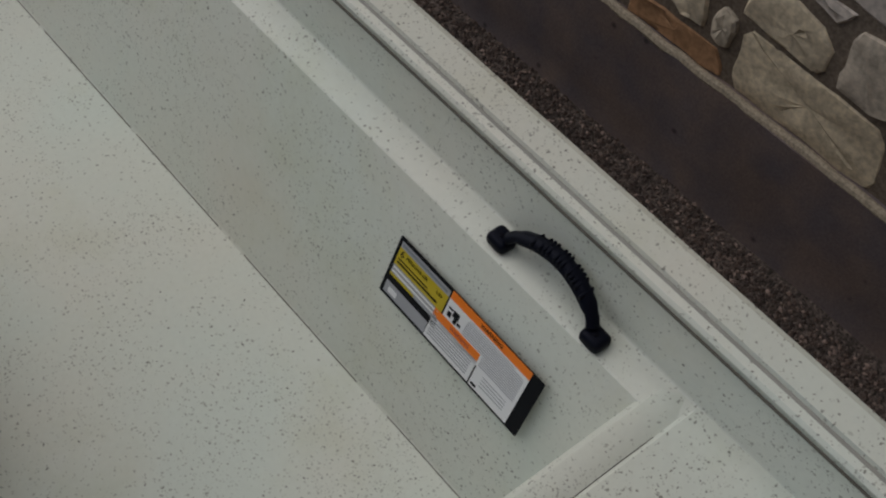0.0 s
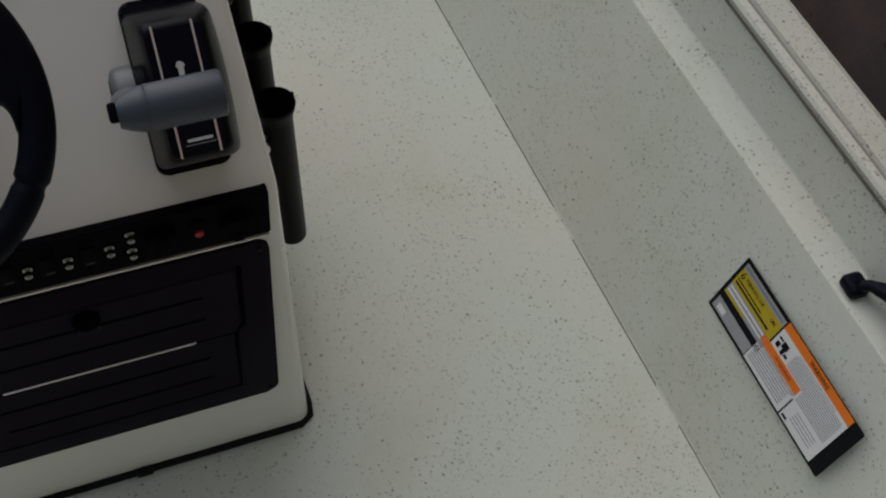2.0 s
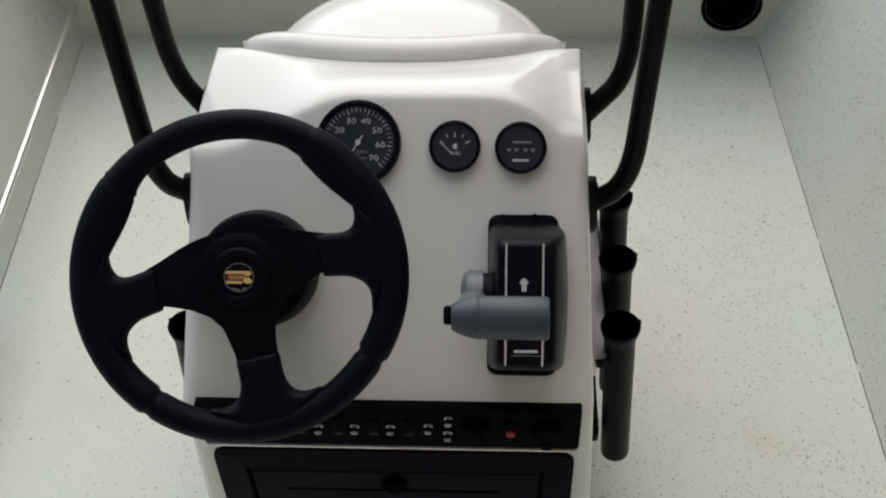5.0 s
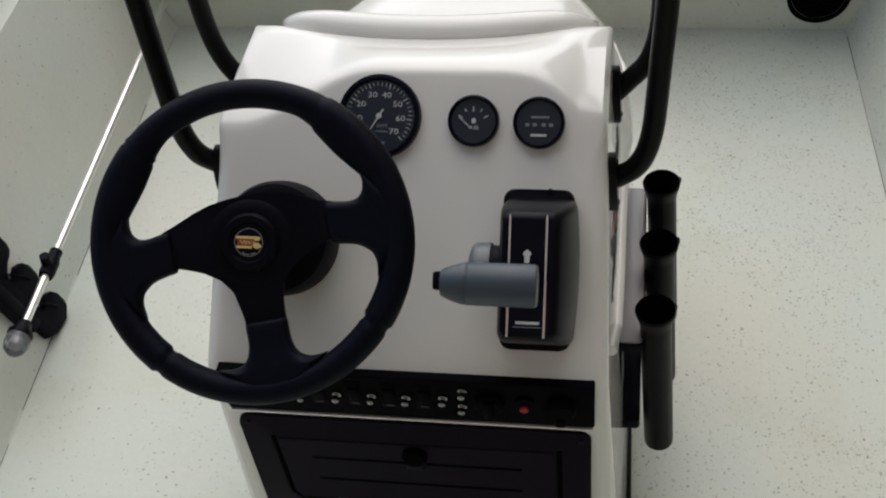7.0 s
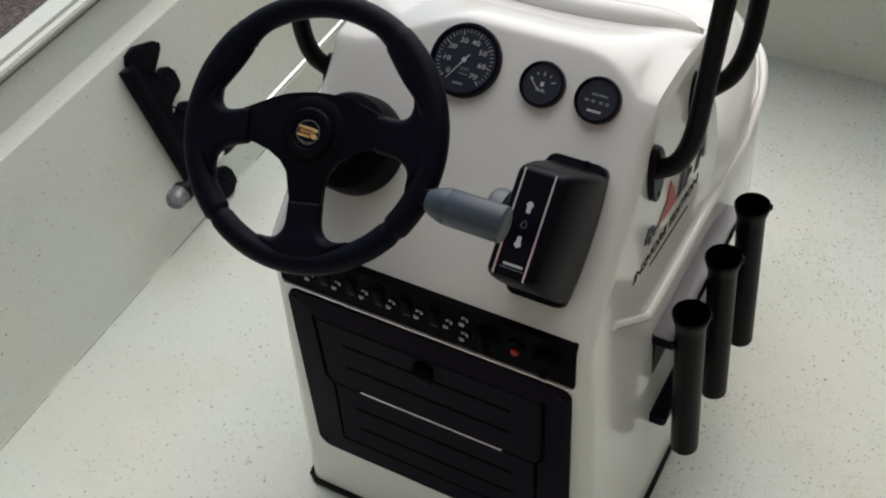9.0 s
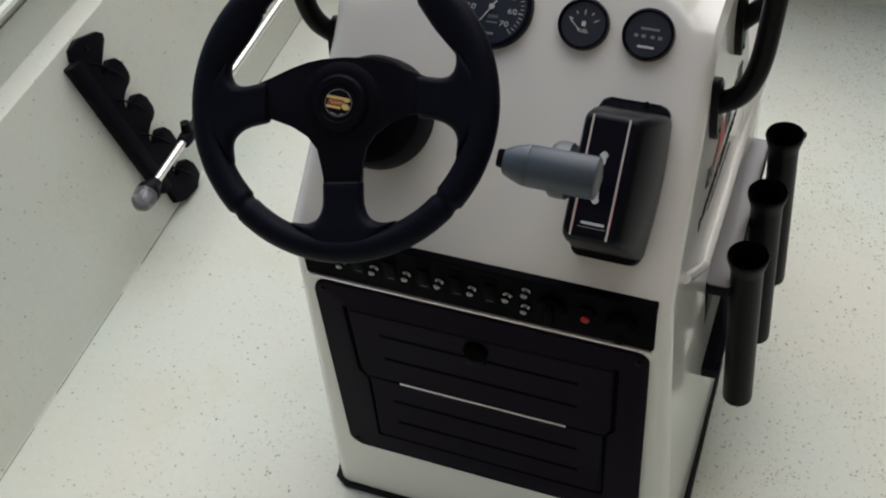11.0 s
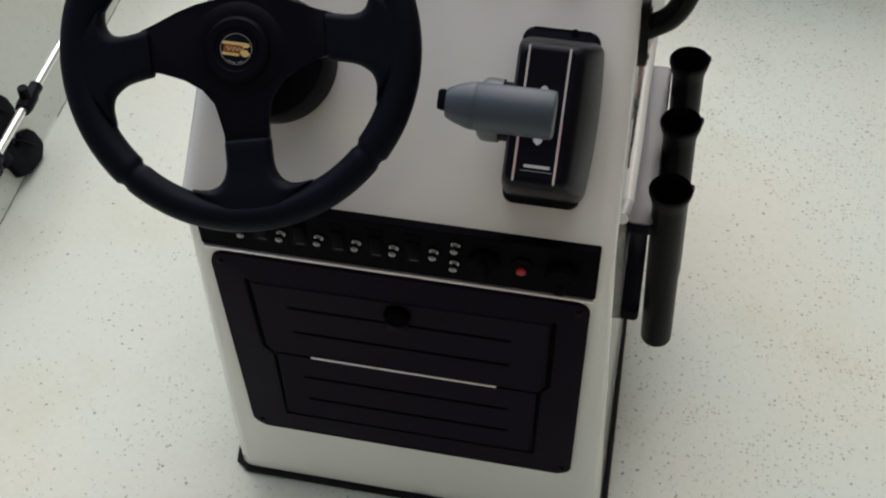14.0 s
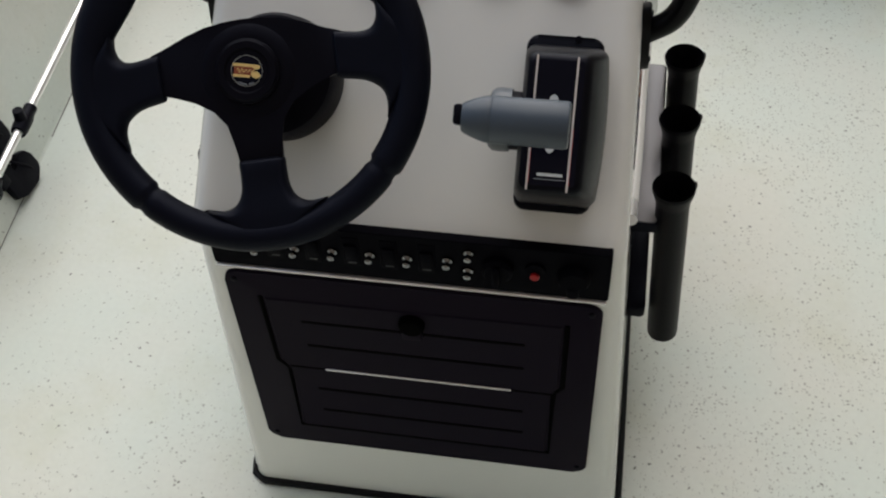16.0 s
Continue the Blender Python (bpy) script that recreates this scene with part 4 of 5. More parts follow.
# steering wheel
def steering_wheel():
    w = thing("steering_wheel", "black three-spoke steering wheel with thick foam grip on the dash", "steering wheel")
    wm = HELM @ Matrix.Translation((-0.1535, 0.1525, 0.148)) @ pose(0, 0, 0, 1.0, 5.0, 0) @ pose(0, 0, 0, 0, 0, 12.5)
    RC, R0 = 0.1702, 0.0182
    seams = (52.5, 131.5, 223.5, 316.5)

    def swell(a):
        """Extra inward thickness at the thumb grips (angle in degrees)."""
        out = 0.0
        for c in (36, 144):
            d = abs((a - c + 180) % 360 - 180)
            out += 0.0125 * max(0.0, math.cos(min(d, 25) / 25 * math.pi / 2)) ** 1.5
        return out

    bm = bmesh.new()
    n, k = 252, 20
    rings = []
    for i in range(n):
        deg = 360 * i / n
        a = radians(deg)
        grip = 0.0026 if 53 < deg < 130 or 222 < deg < 318 else 0.0
        dip = 0.0016 if any(abs(deg - q) < 1.3 for q in seams) else 0.0
        r = R0 - grip * 0.5 - dip
        ring = []
        for j in range(k):
            b = 2 * math.pi * j / k
            rad = r * math.cos(b)
            if rad < 0:
                rad *= 1 + swell(deg) / R0
            ring.append(bm.verts.new(((RC + rad) * math.cos(a), (RC + rad) * math.sin(a), r * 0.95 * math.sin(b))))
        rings.append(ring)
    for i in range(n):
        a, b = rings[i], rings[(i + 1) % n]
        for j in range(k):
            bm.faces.new((a[j], a[(j + 1) % k], b[(j + 1) % k], b[j]))
    bm.transform(wm)
    part("rim", bm, VINYL, w, "thick black foam rim with thumb swells and seams", smooth=60)

    # spokes: padded outer ends that flow into the rim, joined by a winged plate
    # (distance from the hub, half width): the outer rows bend into arcs that run along the rim
    shape = [(0.0905, 0.0225), (0.0920, 0.0243), (0.0950, 0.0247), (0.1050, 0.0246), (0.1150, 0.0248), (0.1200, 0.0253), (0.1245, 0.0262), (0.1285, 0.0274), (0.1320, 0.0290), (0.1350, 0.0309), (0.1378, 0.0332), (0.1402, 0.0360), (0.1424, 0.0393), (0.1443, 0.0430), (0.1460, 0.0472), (0.1474, 0.0520), (0.1486, 0.0570), (0.1496, 0.0620), (0.1506, 0.0645), (0.1550, 0.0540), (0.1600, 0.0440), (0.1650, 0.0360)]
    for ang, lean in ((0, 1), (180, -1), (270, 0)):
        sm = wm @ pose(0, 0, 0, 0, 0, ang)
        bm = bmesh.new()
        rows = []
        for r, h in shape:
            r += 0.0016 * max(0.0, min(1.0, (r - 0.120) / 0.025)) if lean == 0 else 0.0
            f = max(0.0, 1 - (r - 0.092) / 0.042)
            c = lean * (0.0075 * f - 0.002)
            g = max(0.0, min(1.0, (r - 0.115) / 0.040))
            thick = (0.0108 + 0.0034 * g * g * (3 - 2 * g)) * (0.55 if r < 0.091 else 0.90 if r < 0.093 else 1)
            edge = 0.0085 + 0.55 * max(0.0, h - 0.0255)
            row = []
            for side in (1, -1):
                for k in range(25):
                    v = math.sin(math.pi / 2 * (2 * k / 24 - 1)) * side
                    d = min(1.0, h * (1 - abs(v)) / edge)
                    bend = max(0.0, min(1.0, (r - 0.110) / 0.020)) * (r - math.sqrt(r * r - h * h * v * v))
                    row.append(bm.verts.new((r - bend, c + h * v, side * thick * math.sqrt(max(0.0, 1 - (1 - d) ** 2)))))
            rows.append(row)
        for a, b in zip(rows, rows[1:]):
            for k in range(50):
                bm.faces.new((a[k], a[(k + 1) % 50], b[(k + 1) % 50], b[k]))
        bm.faces.new(rows[0])
        bm.faces.new(rows[-1])
        bmesh.ops.remove_doubles(bm, verts=bm.verts, dist=1e-6)
        bmesh.ops.recalc_face_normals(bm, faces=bm.faces)
        bm.transform(sm)
        part("spoke_pad", bm, VINYL, w, "padded spoke end", smooth=60)
    flank = [(0.100, -0.012), (0.078, -0.016), (0.058, -0.024), (0.040, -0.036), (0.028, -0.052), (0.0235, -0.072), (0.0225, -0.099)]
    wing = [(0.100, 0.029), (0.082, 0.035), (0.060, 0.044), (0.040, 0.050), (0.020, 0.053), (0.0, 0.054), (-0.020, 0.053), (-0.040, 0.050), (-0.060, 0.044), (-0.082, 0.035), (-0.100, 0.029)] + [(-x, y) for x, y in flank] + flank[::-1]
    part("spoke", plate(wing[::-1], -0.006, 0.006, 0.002, 2, wm), BLACK, w, "flat black winged spoke plate", smooth=50)
    part("hub", lathe([(0.052, -0.010), (0.052, 0.004), (0.046, 0.008), (0.036, 0.0085), (0.0, 0.0085)], 40, wm), BLACK, w)
    cap = part("hub_cap", lathe([(0.0335, 0.007), (0.0335, 0.013), (0.030, 0.0165), (0.0235, 0.0165), (0.0215, 0.0140), (0.0, 0.0140)], 40, wm), BLACK, w, "round centre cap with emblem")
    em = wm @ pose(0, 0, 0, 0, 0, -12.5) @ Matrix.Diagonal((0.82, 0.80, 1, 1))
    part("emblem", lathe([(0.0205, 0.0138), (0.0205, 0.0146), (0.0, 0.0146)], 32, em), GLOSS, cap, "black and gold emblem")
    part("emblem_ring", lathe([(0.0200, 0.0144), (0.0200, 0.0150), (0.0192, 0.0150), (0.0192, 0.0144)], 36, em), PADG, cap, "thin grey ring")
    part("emblem_field", box((-0.0160, -0.0060, 0.0144), (0.0100, 0.0060, 0.0149), m=em), BROWN, cap, "dark red field")
    part("emblem_bar", plate([(-0.0178, 0.0050), (0.0060, 0.0050), (0.0085, 0.0040), (0.0090, 0.0024), (0.0140, 0.0028), (0.0168, 0.0050), (0.0160, 0.0078), (0.0120, 0.0088), (-0.0180, 0.0088)], 0.0144, 0.0153, m=em), GOLD, cap, "gold bar")
    part("emblem_bar", plate([(-0.0165, -0.0086), (0.0046, -0.0086), (0.0046, -0.0052), (-0.0172, -0.0052)], 0.0144, 0.0153, m=em), GOLD, cap, "gold bar")
    part("emblem_bar", plate([(0.0056, -0.0030), (0.0080, -0.0010), (0.0135, 0.0004), (0.0182, -0.0048), (0.0165, -0.0072), (0.0120, -0.0090), (0.0085, -0.0078), (0.0062, -0.0055)], 0.0144, 0.0153, m=em), GOLD, cap, "gold leaf")
    wave = [Vector((-0.0125 + 0.0220 * k / 30, 0.0032 * math.sin(k * 0.9) * (1 - k / 60), 0.0151)) for k in range(31)]
    part("emblem_line", tube(wave, 0.0005, 5, em), GOLD, cap, "thin wavy gold line")
    for k in range(9):
        if k != 5:
            a = radians(-118 + 7.5 * k)
            part("emblem_mark", box((-0.0008, -0.0009, 0.0144), (0.0008, 0.0009, 0.0149), m=em @ Matrix.Translation((0.0172 * math.cos(a), 0.0172 * math.sin(a), 0)) @ pose(0, 0, 0, 0, 0, -28 + 7.5 * k)), INKG, cap)
    hm = HELM @ Matrix.Translation((-0.160, 0.159, 0))
    part("column", lathe([(0.036, 0.030), (0.034, 0.070), (0.030, 0.125), (0.0, 0.125)], 28, hm), BLACK, w)
    part("helm_bezel", lathe([(0.073, -0.002), (0.073, 0.010), (0.071, 0.036), (0.067, 0.045), (0.055, 0.050), (0.0, 0.050)], 48, hm), BLACK, w, "round black helm bezel")
    return w


steering_wheel()


# binnacle throttle
def throttle():
    t = thing("throttle_control", "black engine control box with grey lever handle on the dash", "throttle")
    part("base_plate", plate(rounded(0.1215, 0.033, 0.2070, 0.2285, 0.012), -0.001, 0.020, 0.005, 2, HELM), HOUSING, t)
    # housing lofted from the plate up to a narrower, slightly arched top
    bm = bmesh.new()
    levels = ((0.010, 0.1222, 0.2088, 0.040, 0.219), (0.050, 0.1235, 0.2108, 0.043, 0.213), (0.090, 0.1262, 0.2082, 0.047, 0.207), (0.120, 0.1290, 0.2030, 0.051, 0.2005), (0.134, 0.1312, 0.1985, 0.054, 0.1965), (0.1402, 0.1338, 0.1955, 0.057, 0.1930), (0.1424, 0.1375, 0.1918, 0.061, 0.1895))
    def outline(x0, v0, x1, v1):
        o = rounded(x0, v0, x1, v1, 0.010, 4)
        out = []
        for p, q in zip(o, o[1:] + o[:1]):
            steps = 8 if abs(q[1] - p[1]) > 0.05 else 1
            out += [(p[0] + (q[0] - p[0]) * k / steps, p[1] + (q[1] - p[1]) * k / steps) for k in range(steps)]
        return out

    rings = []
    for w, x0, x1, v0, v1 in levels:
        ring = []
        for q in outline(x0, v0, x1, v1):
            # the starboard flank bellies out
            belly = 0.006 * (1 - ((q[1] - 0.130) / 0.095) ** 2) * max(0.0, (q[0] - 0.170) / 0.04) * (1 - max(0.0, w - 0.10) / 0.05)
            ring.append(bm.verts.new((q[0] + belly, q[1], w)))
        rings.append(ring)
    for a, b in zip(rings, rings[1:]):
        for k in range(len(a)):
            bm.faces.new((a[k], a[(k + 1) % len(a)], b[(k + 1) % len(a)], b[k]))
    bm.faces.new(rings[-1])
    bm.faces.new(rings[0])
    bm.transform(HELM)
    house = part("housing", bm, HOUSING, t, "satin black housing", smooth=35)
    part("face_plate", plate(rounded(0.1385, 0.062, 0.1905, 0.189, 0.004, 3), 0.1415, 0.1432, m=HELM), GLOSS, house, "gloss black face")
    for x in (0.1425, 0.1835):
        part("stripe", box((x - 0.0010, 0.057, 0.1405), (x + 0.0010, 0.193, 0.1440), m=HELM), SILV, house, "thin silver stripe")
        part("stripe", box((x + 0.0010, 0.064, 0.1425), (x + 0.0016, 0.120, 0.1438), m=HELM), STRIPER, house)
    part("marking", box((0.1520, 0.0718, 0.1430), (0.1780, 0.0748, 0.1437), m=HELM), INK, house, "pale bar of maker's lettering")
    part("marking", box((0.1490, 0.0682, 0.1430), (0.1810, 0.0690, 0.1437), m=HELM), INKG, house)
    arrow = [(-0.0027, -0.0078), (0.0027, -0.0078), (0.0030, 0.0006), (0.0049, 0.0014), (0.0034, 0.0050), (0.0, 0.0072), (-0.0034, 0.0050), (-0.0049, 0.0014), (-0.0030, 0.0006)]
    part("arrow", plate(arrow, 0.1430, 0.1437, m=HELM @ Matrix.Translation((0.1625, 0.1475, 0))), INK, house)
    part("arrow", plate([(x, -y) for x, y in arrow][::-1], 0.1430, 0.1437, m=HELM @ Matrix.Translation((0.1625, 0.1020, 0))), INK, house)
    part("neutral_mark", tube([Vector(p) for p in ((-0.0034, -0.0045, 0.1435), (0.0034, -0.0045, 0.1435), (0.0030, 0.001, 0.1435), (0.0, 0.0048, 0.1435), (-0.0030, 0.001, 0.1435))], 0.0004, 5, HELM @ Matrix.Translation((0.1625, 0.1255, 0)), closed=True), INKG, house)
    for v in (0.040, 0.226):
        part("screw", lathe([(0.004, 0.018), (0.004, 0.0215), (0, 0.022)], 10, HELM @ Matrix.Translation((0.178, v, 0))), BLACK, t)
    # lever: a round hub on the port flank, an arm rising from it and a handle across
    hub_m = HELM @ Matrix.Translation((0.0, 0.128, 0.084)) @ pose(0, 0, 0, 0, 90, 0)
    # hub and arm use a lighter slate, with the sheen painted in
    lever = part("lever", lathe([(0.0, 0.0925), (0.024, 0.0925), (0.030, 0.0945), (0.0335, 0.099), (0.0340, 0.106), (0.0335, 0.1165), (0.0, 0.1165)], 36, hub_m), GREYL, t, "slate grey lever hub, paler for its painted sheen")
    part("hub_cover", lathe([(0.0, 0.0915), (0.021, 0.0915), (0.0235, 0.0928), (0.0, 0.0930)], 28, hub_m), BLACK, lever, "dark oval cover")
    part("pivot", lathe([(0.0, 0.1160), (0.031, 0.1160), (0.031, 0.1275), (0.0, 0.1275)], 28, hub_m), BLACK, lever)
    rise = [HELM @ Vector(p) for p in ((0.106, 0.128, 0.090), (0.106, 0.127, 0.140), (0.107, 0.122, 0.190), (0.109, 0.1185, 0.235), (0.111, 0.118, 0.268))]
    part("arm", tube(smooth_path(rise, 5), lambda q: 0.017 - 0.003 * q, 16, flat=0.7), GREYL, lever, "slate grey lever arm, paler for its painted sheen")
    gm = HELM @ Matrix.Translation((0.087, 0.118, 0.270)) @ Matrix.Scale(0.90, 4, (0, 0, 1)) @ pose(0, 0, 0, 0, 90, 0)
    part("handle", lathe([(0.0, 0.0), (0.0130, 0.0), (0.0148, 0.003), (0.0178, 0.010), (0.0212, 0.021), (0.0216, 0.0265), (0.0211, 0.0273), (0.0218, 0.0282), (0.0220, 0.094), (0.0212, 0.0965), (0.0195, 0.0975), (0.0, 0.0975)], 36, gm), GREY, lever, "slate grey cylindrical handle")
    part("trim_button", box((0.079, 0.1105, 0.2625), (0.0885, 0.1295, 0.2785), 0.003, 2, HELM), BLACK, lever, "black trim button")
    return t


throttle()


# grab rails
def rail(s):
    r = thing("grab_rail", "black powder-coated grab rail hoop bolted to the console side", "rail", "console rails")
    def leg(foot, elbow, head):
        """One leg: out of the side, round a drawn bend and up."""
        p, e, h = Vector(foot), Vector(elbow), Vector(head)
        a, b = e + (p - e).normalized() * 0.032, e + (h - e).normalized() * 0.070
        return [p] + [a * (1 - t) ** 2 + e * 2 * t * (1 - t) + b * t * t for t in np.linspace(0, 1, 11)] + [b.lerp(h, 0.5), h]
    if s > 0:
        front = leg((0.246, 0.221, 0.781), (0.296, 0.219, 0.817), (0.314, 0.264, 1.16))
        rear = leg((0.246, 0.378, 0.791), (0.305, 0.408, 0.839), (0.308, 0.480, 1.16))
    else:
        front = leg((-0.255, 0.229, 0.783), (-0.294, 0.206, 0.832), (-0.316, 0.250, 1.16))
        rear = leg((-0.255, 0.376, 0.787), (-0.307, 0.400, 0.846), (-0.326, 0.418, 1.16))
    f, r0 = front[-1], rear[-1]
    crown = smooth_path([f, f.lerp(r0, 0.12) + Vector((0, 0, 0.08)), f.lerp(r0, 0.5) + Vector((0, 0, 0.12)), f.lerp(r0, 0.88) + Vector((0, 0, 0.08)), r0], 5)
    loop = front[:-1] + crown + rear[:-1][::-1]
    part("tube", tube(loop, 0.0136, 16), RAIL, r, "round black tube")
    for y, z in ((0.224, 0.776), (0.380, 0.790)):
        o = [(0.021 * math.cos(a), 0.047 * math.sin(a)) for a in np.linspace(0, 2 * math.pi, 28, endpoint=False)]
        m = Matrix.Translation((s * (outer(s, z) - 0.001), y, z)) @ pose(0, 0, 0, 0, -2.6 * s, 0) @ Matrix(((0, 0, s, 0), (s, 0, 0, 0), (0, 1, 0, 0), (0, 0, 0, 1)))
        fl = part("flange", plate(o, 0, 0.011, 0.003, 2, m), RAIL, r, "oval black mounting flange")
        for dz in (0.034, -0.034):
            part("screw", lathe([(0.004, 0.010), (0.0035, 0.0125), (0, 0.013)], 10, m @ Matrix.Translation((0, dz, 0))), RAIL, fl)
    return r


rail(1)
rail(-1)


# rod holders on both sides of the console
def rod_rack(s):
    r = thing("rod_holder_rack", "black plastic rack of three rod holder tubes on the console", "rod holder", "rod racks")
    x, drop = (0.316, 0.0) if s > 0 else (-0.331, -0.012)
    LEAN_M = Matrix.Translation((x, 0, 0.489 + drop)) @ pose(0, 0, 0, 0, -3.2 * s, 0) @ Matrix.Translation((-x, 0, -0.489))
    d = 0.0 if s > 0 else -0.012
    inn, out_ = outer(s, 0.43) + 0.001, abs(x) - 0.018
    def bar(name, x0, x1, z0, z1, y0, y1, mat, r0, label=""):
        o = rounded(x0, y0, x1, y1, r0, 4)
        part(name, plate([(s * a, b) for a, b in (o if s > 0 else o[::-1])], z0 + d, z1 + d, 0.002, 2), mat, r, label)
    bar("back_plate", outer(s, 0.22) - 0.010, inn + 0.004, 0.222, 0.420, 0.246, 0.568, BLACK, 0.002, "black back plate")
    bar("bracket", inn - 0.004, out_ + 0.004, 0.413, 0.430, 0.240, 0.576, BLACK, 0.008, "black upper rack bar")
    # grey cap paints the sky's reflection on top of the black bar
    bar("bracket_top", inn - 0.002, out_ + 0.002, 0.4295, 0.432, 0.243, 0.573, RACKTOP, 0.008, "grey cap painting the sky's reflection on the rack bar")
    bar("bracket", inn - 0.004, out_ + 0.004, 0.215, 0.236, 0.240, 0.576, BLACK, 0.008, "black lower rack bar")
    for y, splay in ((0.262, 0.0), (0.396, 0.0045), (0.531, 0.0075)):
        at = LEAN_M @ Matrix.Translation((x + s * splay, y, 0))
        prof = [(0.019, 0.160), (0.0232, 0.157), (0.0235, 0.165), (0.0235, 0.455), (0.0248, 0.464), (0.0288, 0.479), (0.0300, 0.486), (0.0290, 0.488), (0.0268, 0.480), (0.0208, 0.462), (0.0206, 0.20), (0.0, 0.198)]
        tb = part("tube", lathe(prof, 32, at), TUBE, r, "open black tube with flared mouth")
        part("lug", box((-0.0325, -0.003, 0.476), (-0.0275, 0.003, 0.487), 0.001, 1, at @ pose(0, 0, 0, 0, 0, 200 if s > 0 else -20)), TUBE, tb)
    return r


rod_rack(1)
rod_rack(-1)

# ------------------------------------------------------------- things along the hull sides
def wall_frame(s, y, up):
    """A frame on the hull side: x along the boat as read from inside, y up the slope, z inwards; up: metres up the slope."""
    n = Vector((-s * 0.934, 0, 0.357)).normalized()
    v = Vector((s * 0.357, 0, 0.934)).normalized()
    u = v.cross(n)
    o = Vector((side_x(s, y), y, 0)) + v * up
    m = Matrix((u, v, n)).transposed().to_4x4()
    m.translation = o
    return m


# capacity and warning label, starboard
lab = thing("warning_label", "capacity plate and orange warning sticker on the hull side", "label")
LM = wall_frame(1, -0.085, 0.198) @ pose(0, 0, 0.0035, 0, 0, 0)
LM = LM @ pose(0, 0, 0, 0, 0, 2.0)
WL, HL = 0.325, 0.115


def sticker(name, a, b, c, d, mat, level, label=""):
    part(name, box((a * WL, b * HL, level * 0.0003), (c * WL, d * HL, level * 0.0003 + 0.0004), m=LM), mat, lab, label, smooth=0)


part("backing", plate(rounded(0, 0, WL, HL, 0.003, 2), 0, 0.0005, m=LM), LBLACK, lab)
sticker("capacity_plate", 0.022, 0.36, 0.375, 0.94, PAPERG, 2, "grey capacity plate")
sticker("yellow_band", 0.022, 0.55, 0.375, 0.84, YELLOW, 3, "yellow capacity band")
sticker("print_line", 0.03, 0.87, 0.36, 0.91, INKG, 3)
sticker("print_line", 0.03, 0.49, 0.36, 0.52, PAPER, 3)
sticker("print_line", 0.03, 0.42, 0.36, 0.45, PAPER, 3)
sticker("yellow_band", 0.022, 0.36, 0.20, 0.40, YELLOW, 3)
sticker("dark_band", 0.022, 0.25, 0.375, 0.34, LBLACK, 2)
sticker("maker_plate", 0.022, 0.05, 0.330, 0.245, PAPERG, 2, "grey maker's plate")
sticker("print_block", 0.05, 0.09, 0.11, 0.18, PAPER, 3)
sticker("warning_band", 0.385, 0.855, 0.925, 0.985, ORANGE, 2, "orange warning band")
sticker("warning_panel", 0.385, 0.36, 0.925, 0.855, PAPER, 2, "white warning panel")
sticker("warning_band", 0.335, 0.42, 0.655, 0.55, ORANGE, 3, "orange warning band")
sticker("warning_panel", 0.335, 0.04, 0.655, 0.42, PAPER, 2)
sticker("warning_panel", 0.665, 0.04, 0.925, 0.37, PAPER, 3)
sticker("print_line", 0.535, 0.815, 0.84, 0.828, PAPERG, 3)
sticker("print_line", 0.525, 0.78, 0.90, 0.793, PAPERG, 3)
for y in (0.745, 0.71, 0.675, 0.64, 0.605, 0.57, 0.535, 0.50, 0.465, 0.43, 0.395):
    a = 0.52 if y > 0.56 else 0.67
    sticker("print_line", a, y, 0.905, y + 0.016, PAPERG, 3)
for y in (0.33, 0.285, 0.24, 0.195, 0.15, 0.105):
    sticker("print_line", 0.35, y, 0.63, y + 0.018, PAPERG, 3)
for y in (0.30, 0.25, 0.20, 0.15):
    sticker("print_line", 0.72, y, 0.88, y + 0.014, PAPERG, 4)
sticker("print_block", 0.675, 0.07, 0.71, 0.11, LBLACK, 4)
for a, b, c, d in ((0.405, 0.60, 0.43, 0.68), (0.435, 0.66, 0.475, 0.76), (0.45, 0.58, 0.47, 0.66), (0.40, 0.72, 0.43, 0.75), (0.475, 0.60, 0.50, 0.64)):
    sticker("pictogram", a, b, c, d, LBLACK, 4)
part("wording", lettering("WARNING", 0.0100, LM @ Matrix.Translation((0.665 * WL, 0.92 * HL, 0.0014)), 0.0002), LBLACK, lab, smooth=0)
part("wording", lettering("WARNING", 0.0090, LM @ Matrix.Translation((0.52 * WL, 0.485 * HL, 0.0016)), 0.0002), STRIPER, lab, smooth=0)
part("wording", lettering("6", 0.0190, LM @ Matrix.Translation((0.035 * WL, 0.760 * HL, 0.0016)), 0.0002, align='LEFT'), LBLACK, lab, smooth=0)
part("wording", lettering("PERSONS OR", 0.0088, LM @ Matrix.Translation((0.078 * WL, 0.770 * HL, 0.0016)), 0.0002, align='LEFT'), LBLACK, lab, smooth=0)
part("wording", lettering("LBS", 0.0088, LM @ Matrix.Translation((0.325 * WL, 0.755 * HL, 0.0016)), 0.0002), LBLACK, lab, smooth=0)
sticker("print_line", 0.035, 0.60, 0.33, 0.63, LBLACK, 4)
sticker("print_line", 0.035, 0.66, 0.25, 0.68, LBLACK, 4)

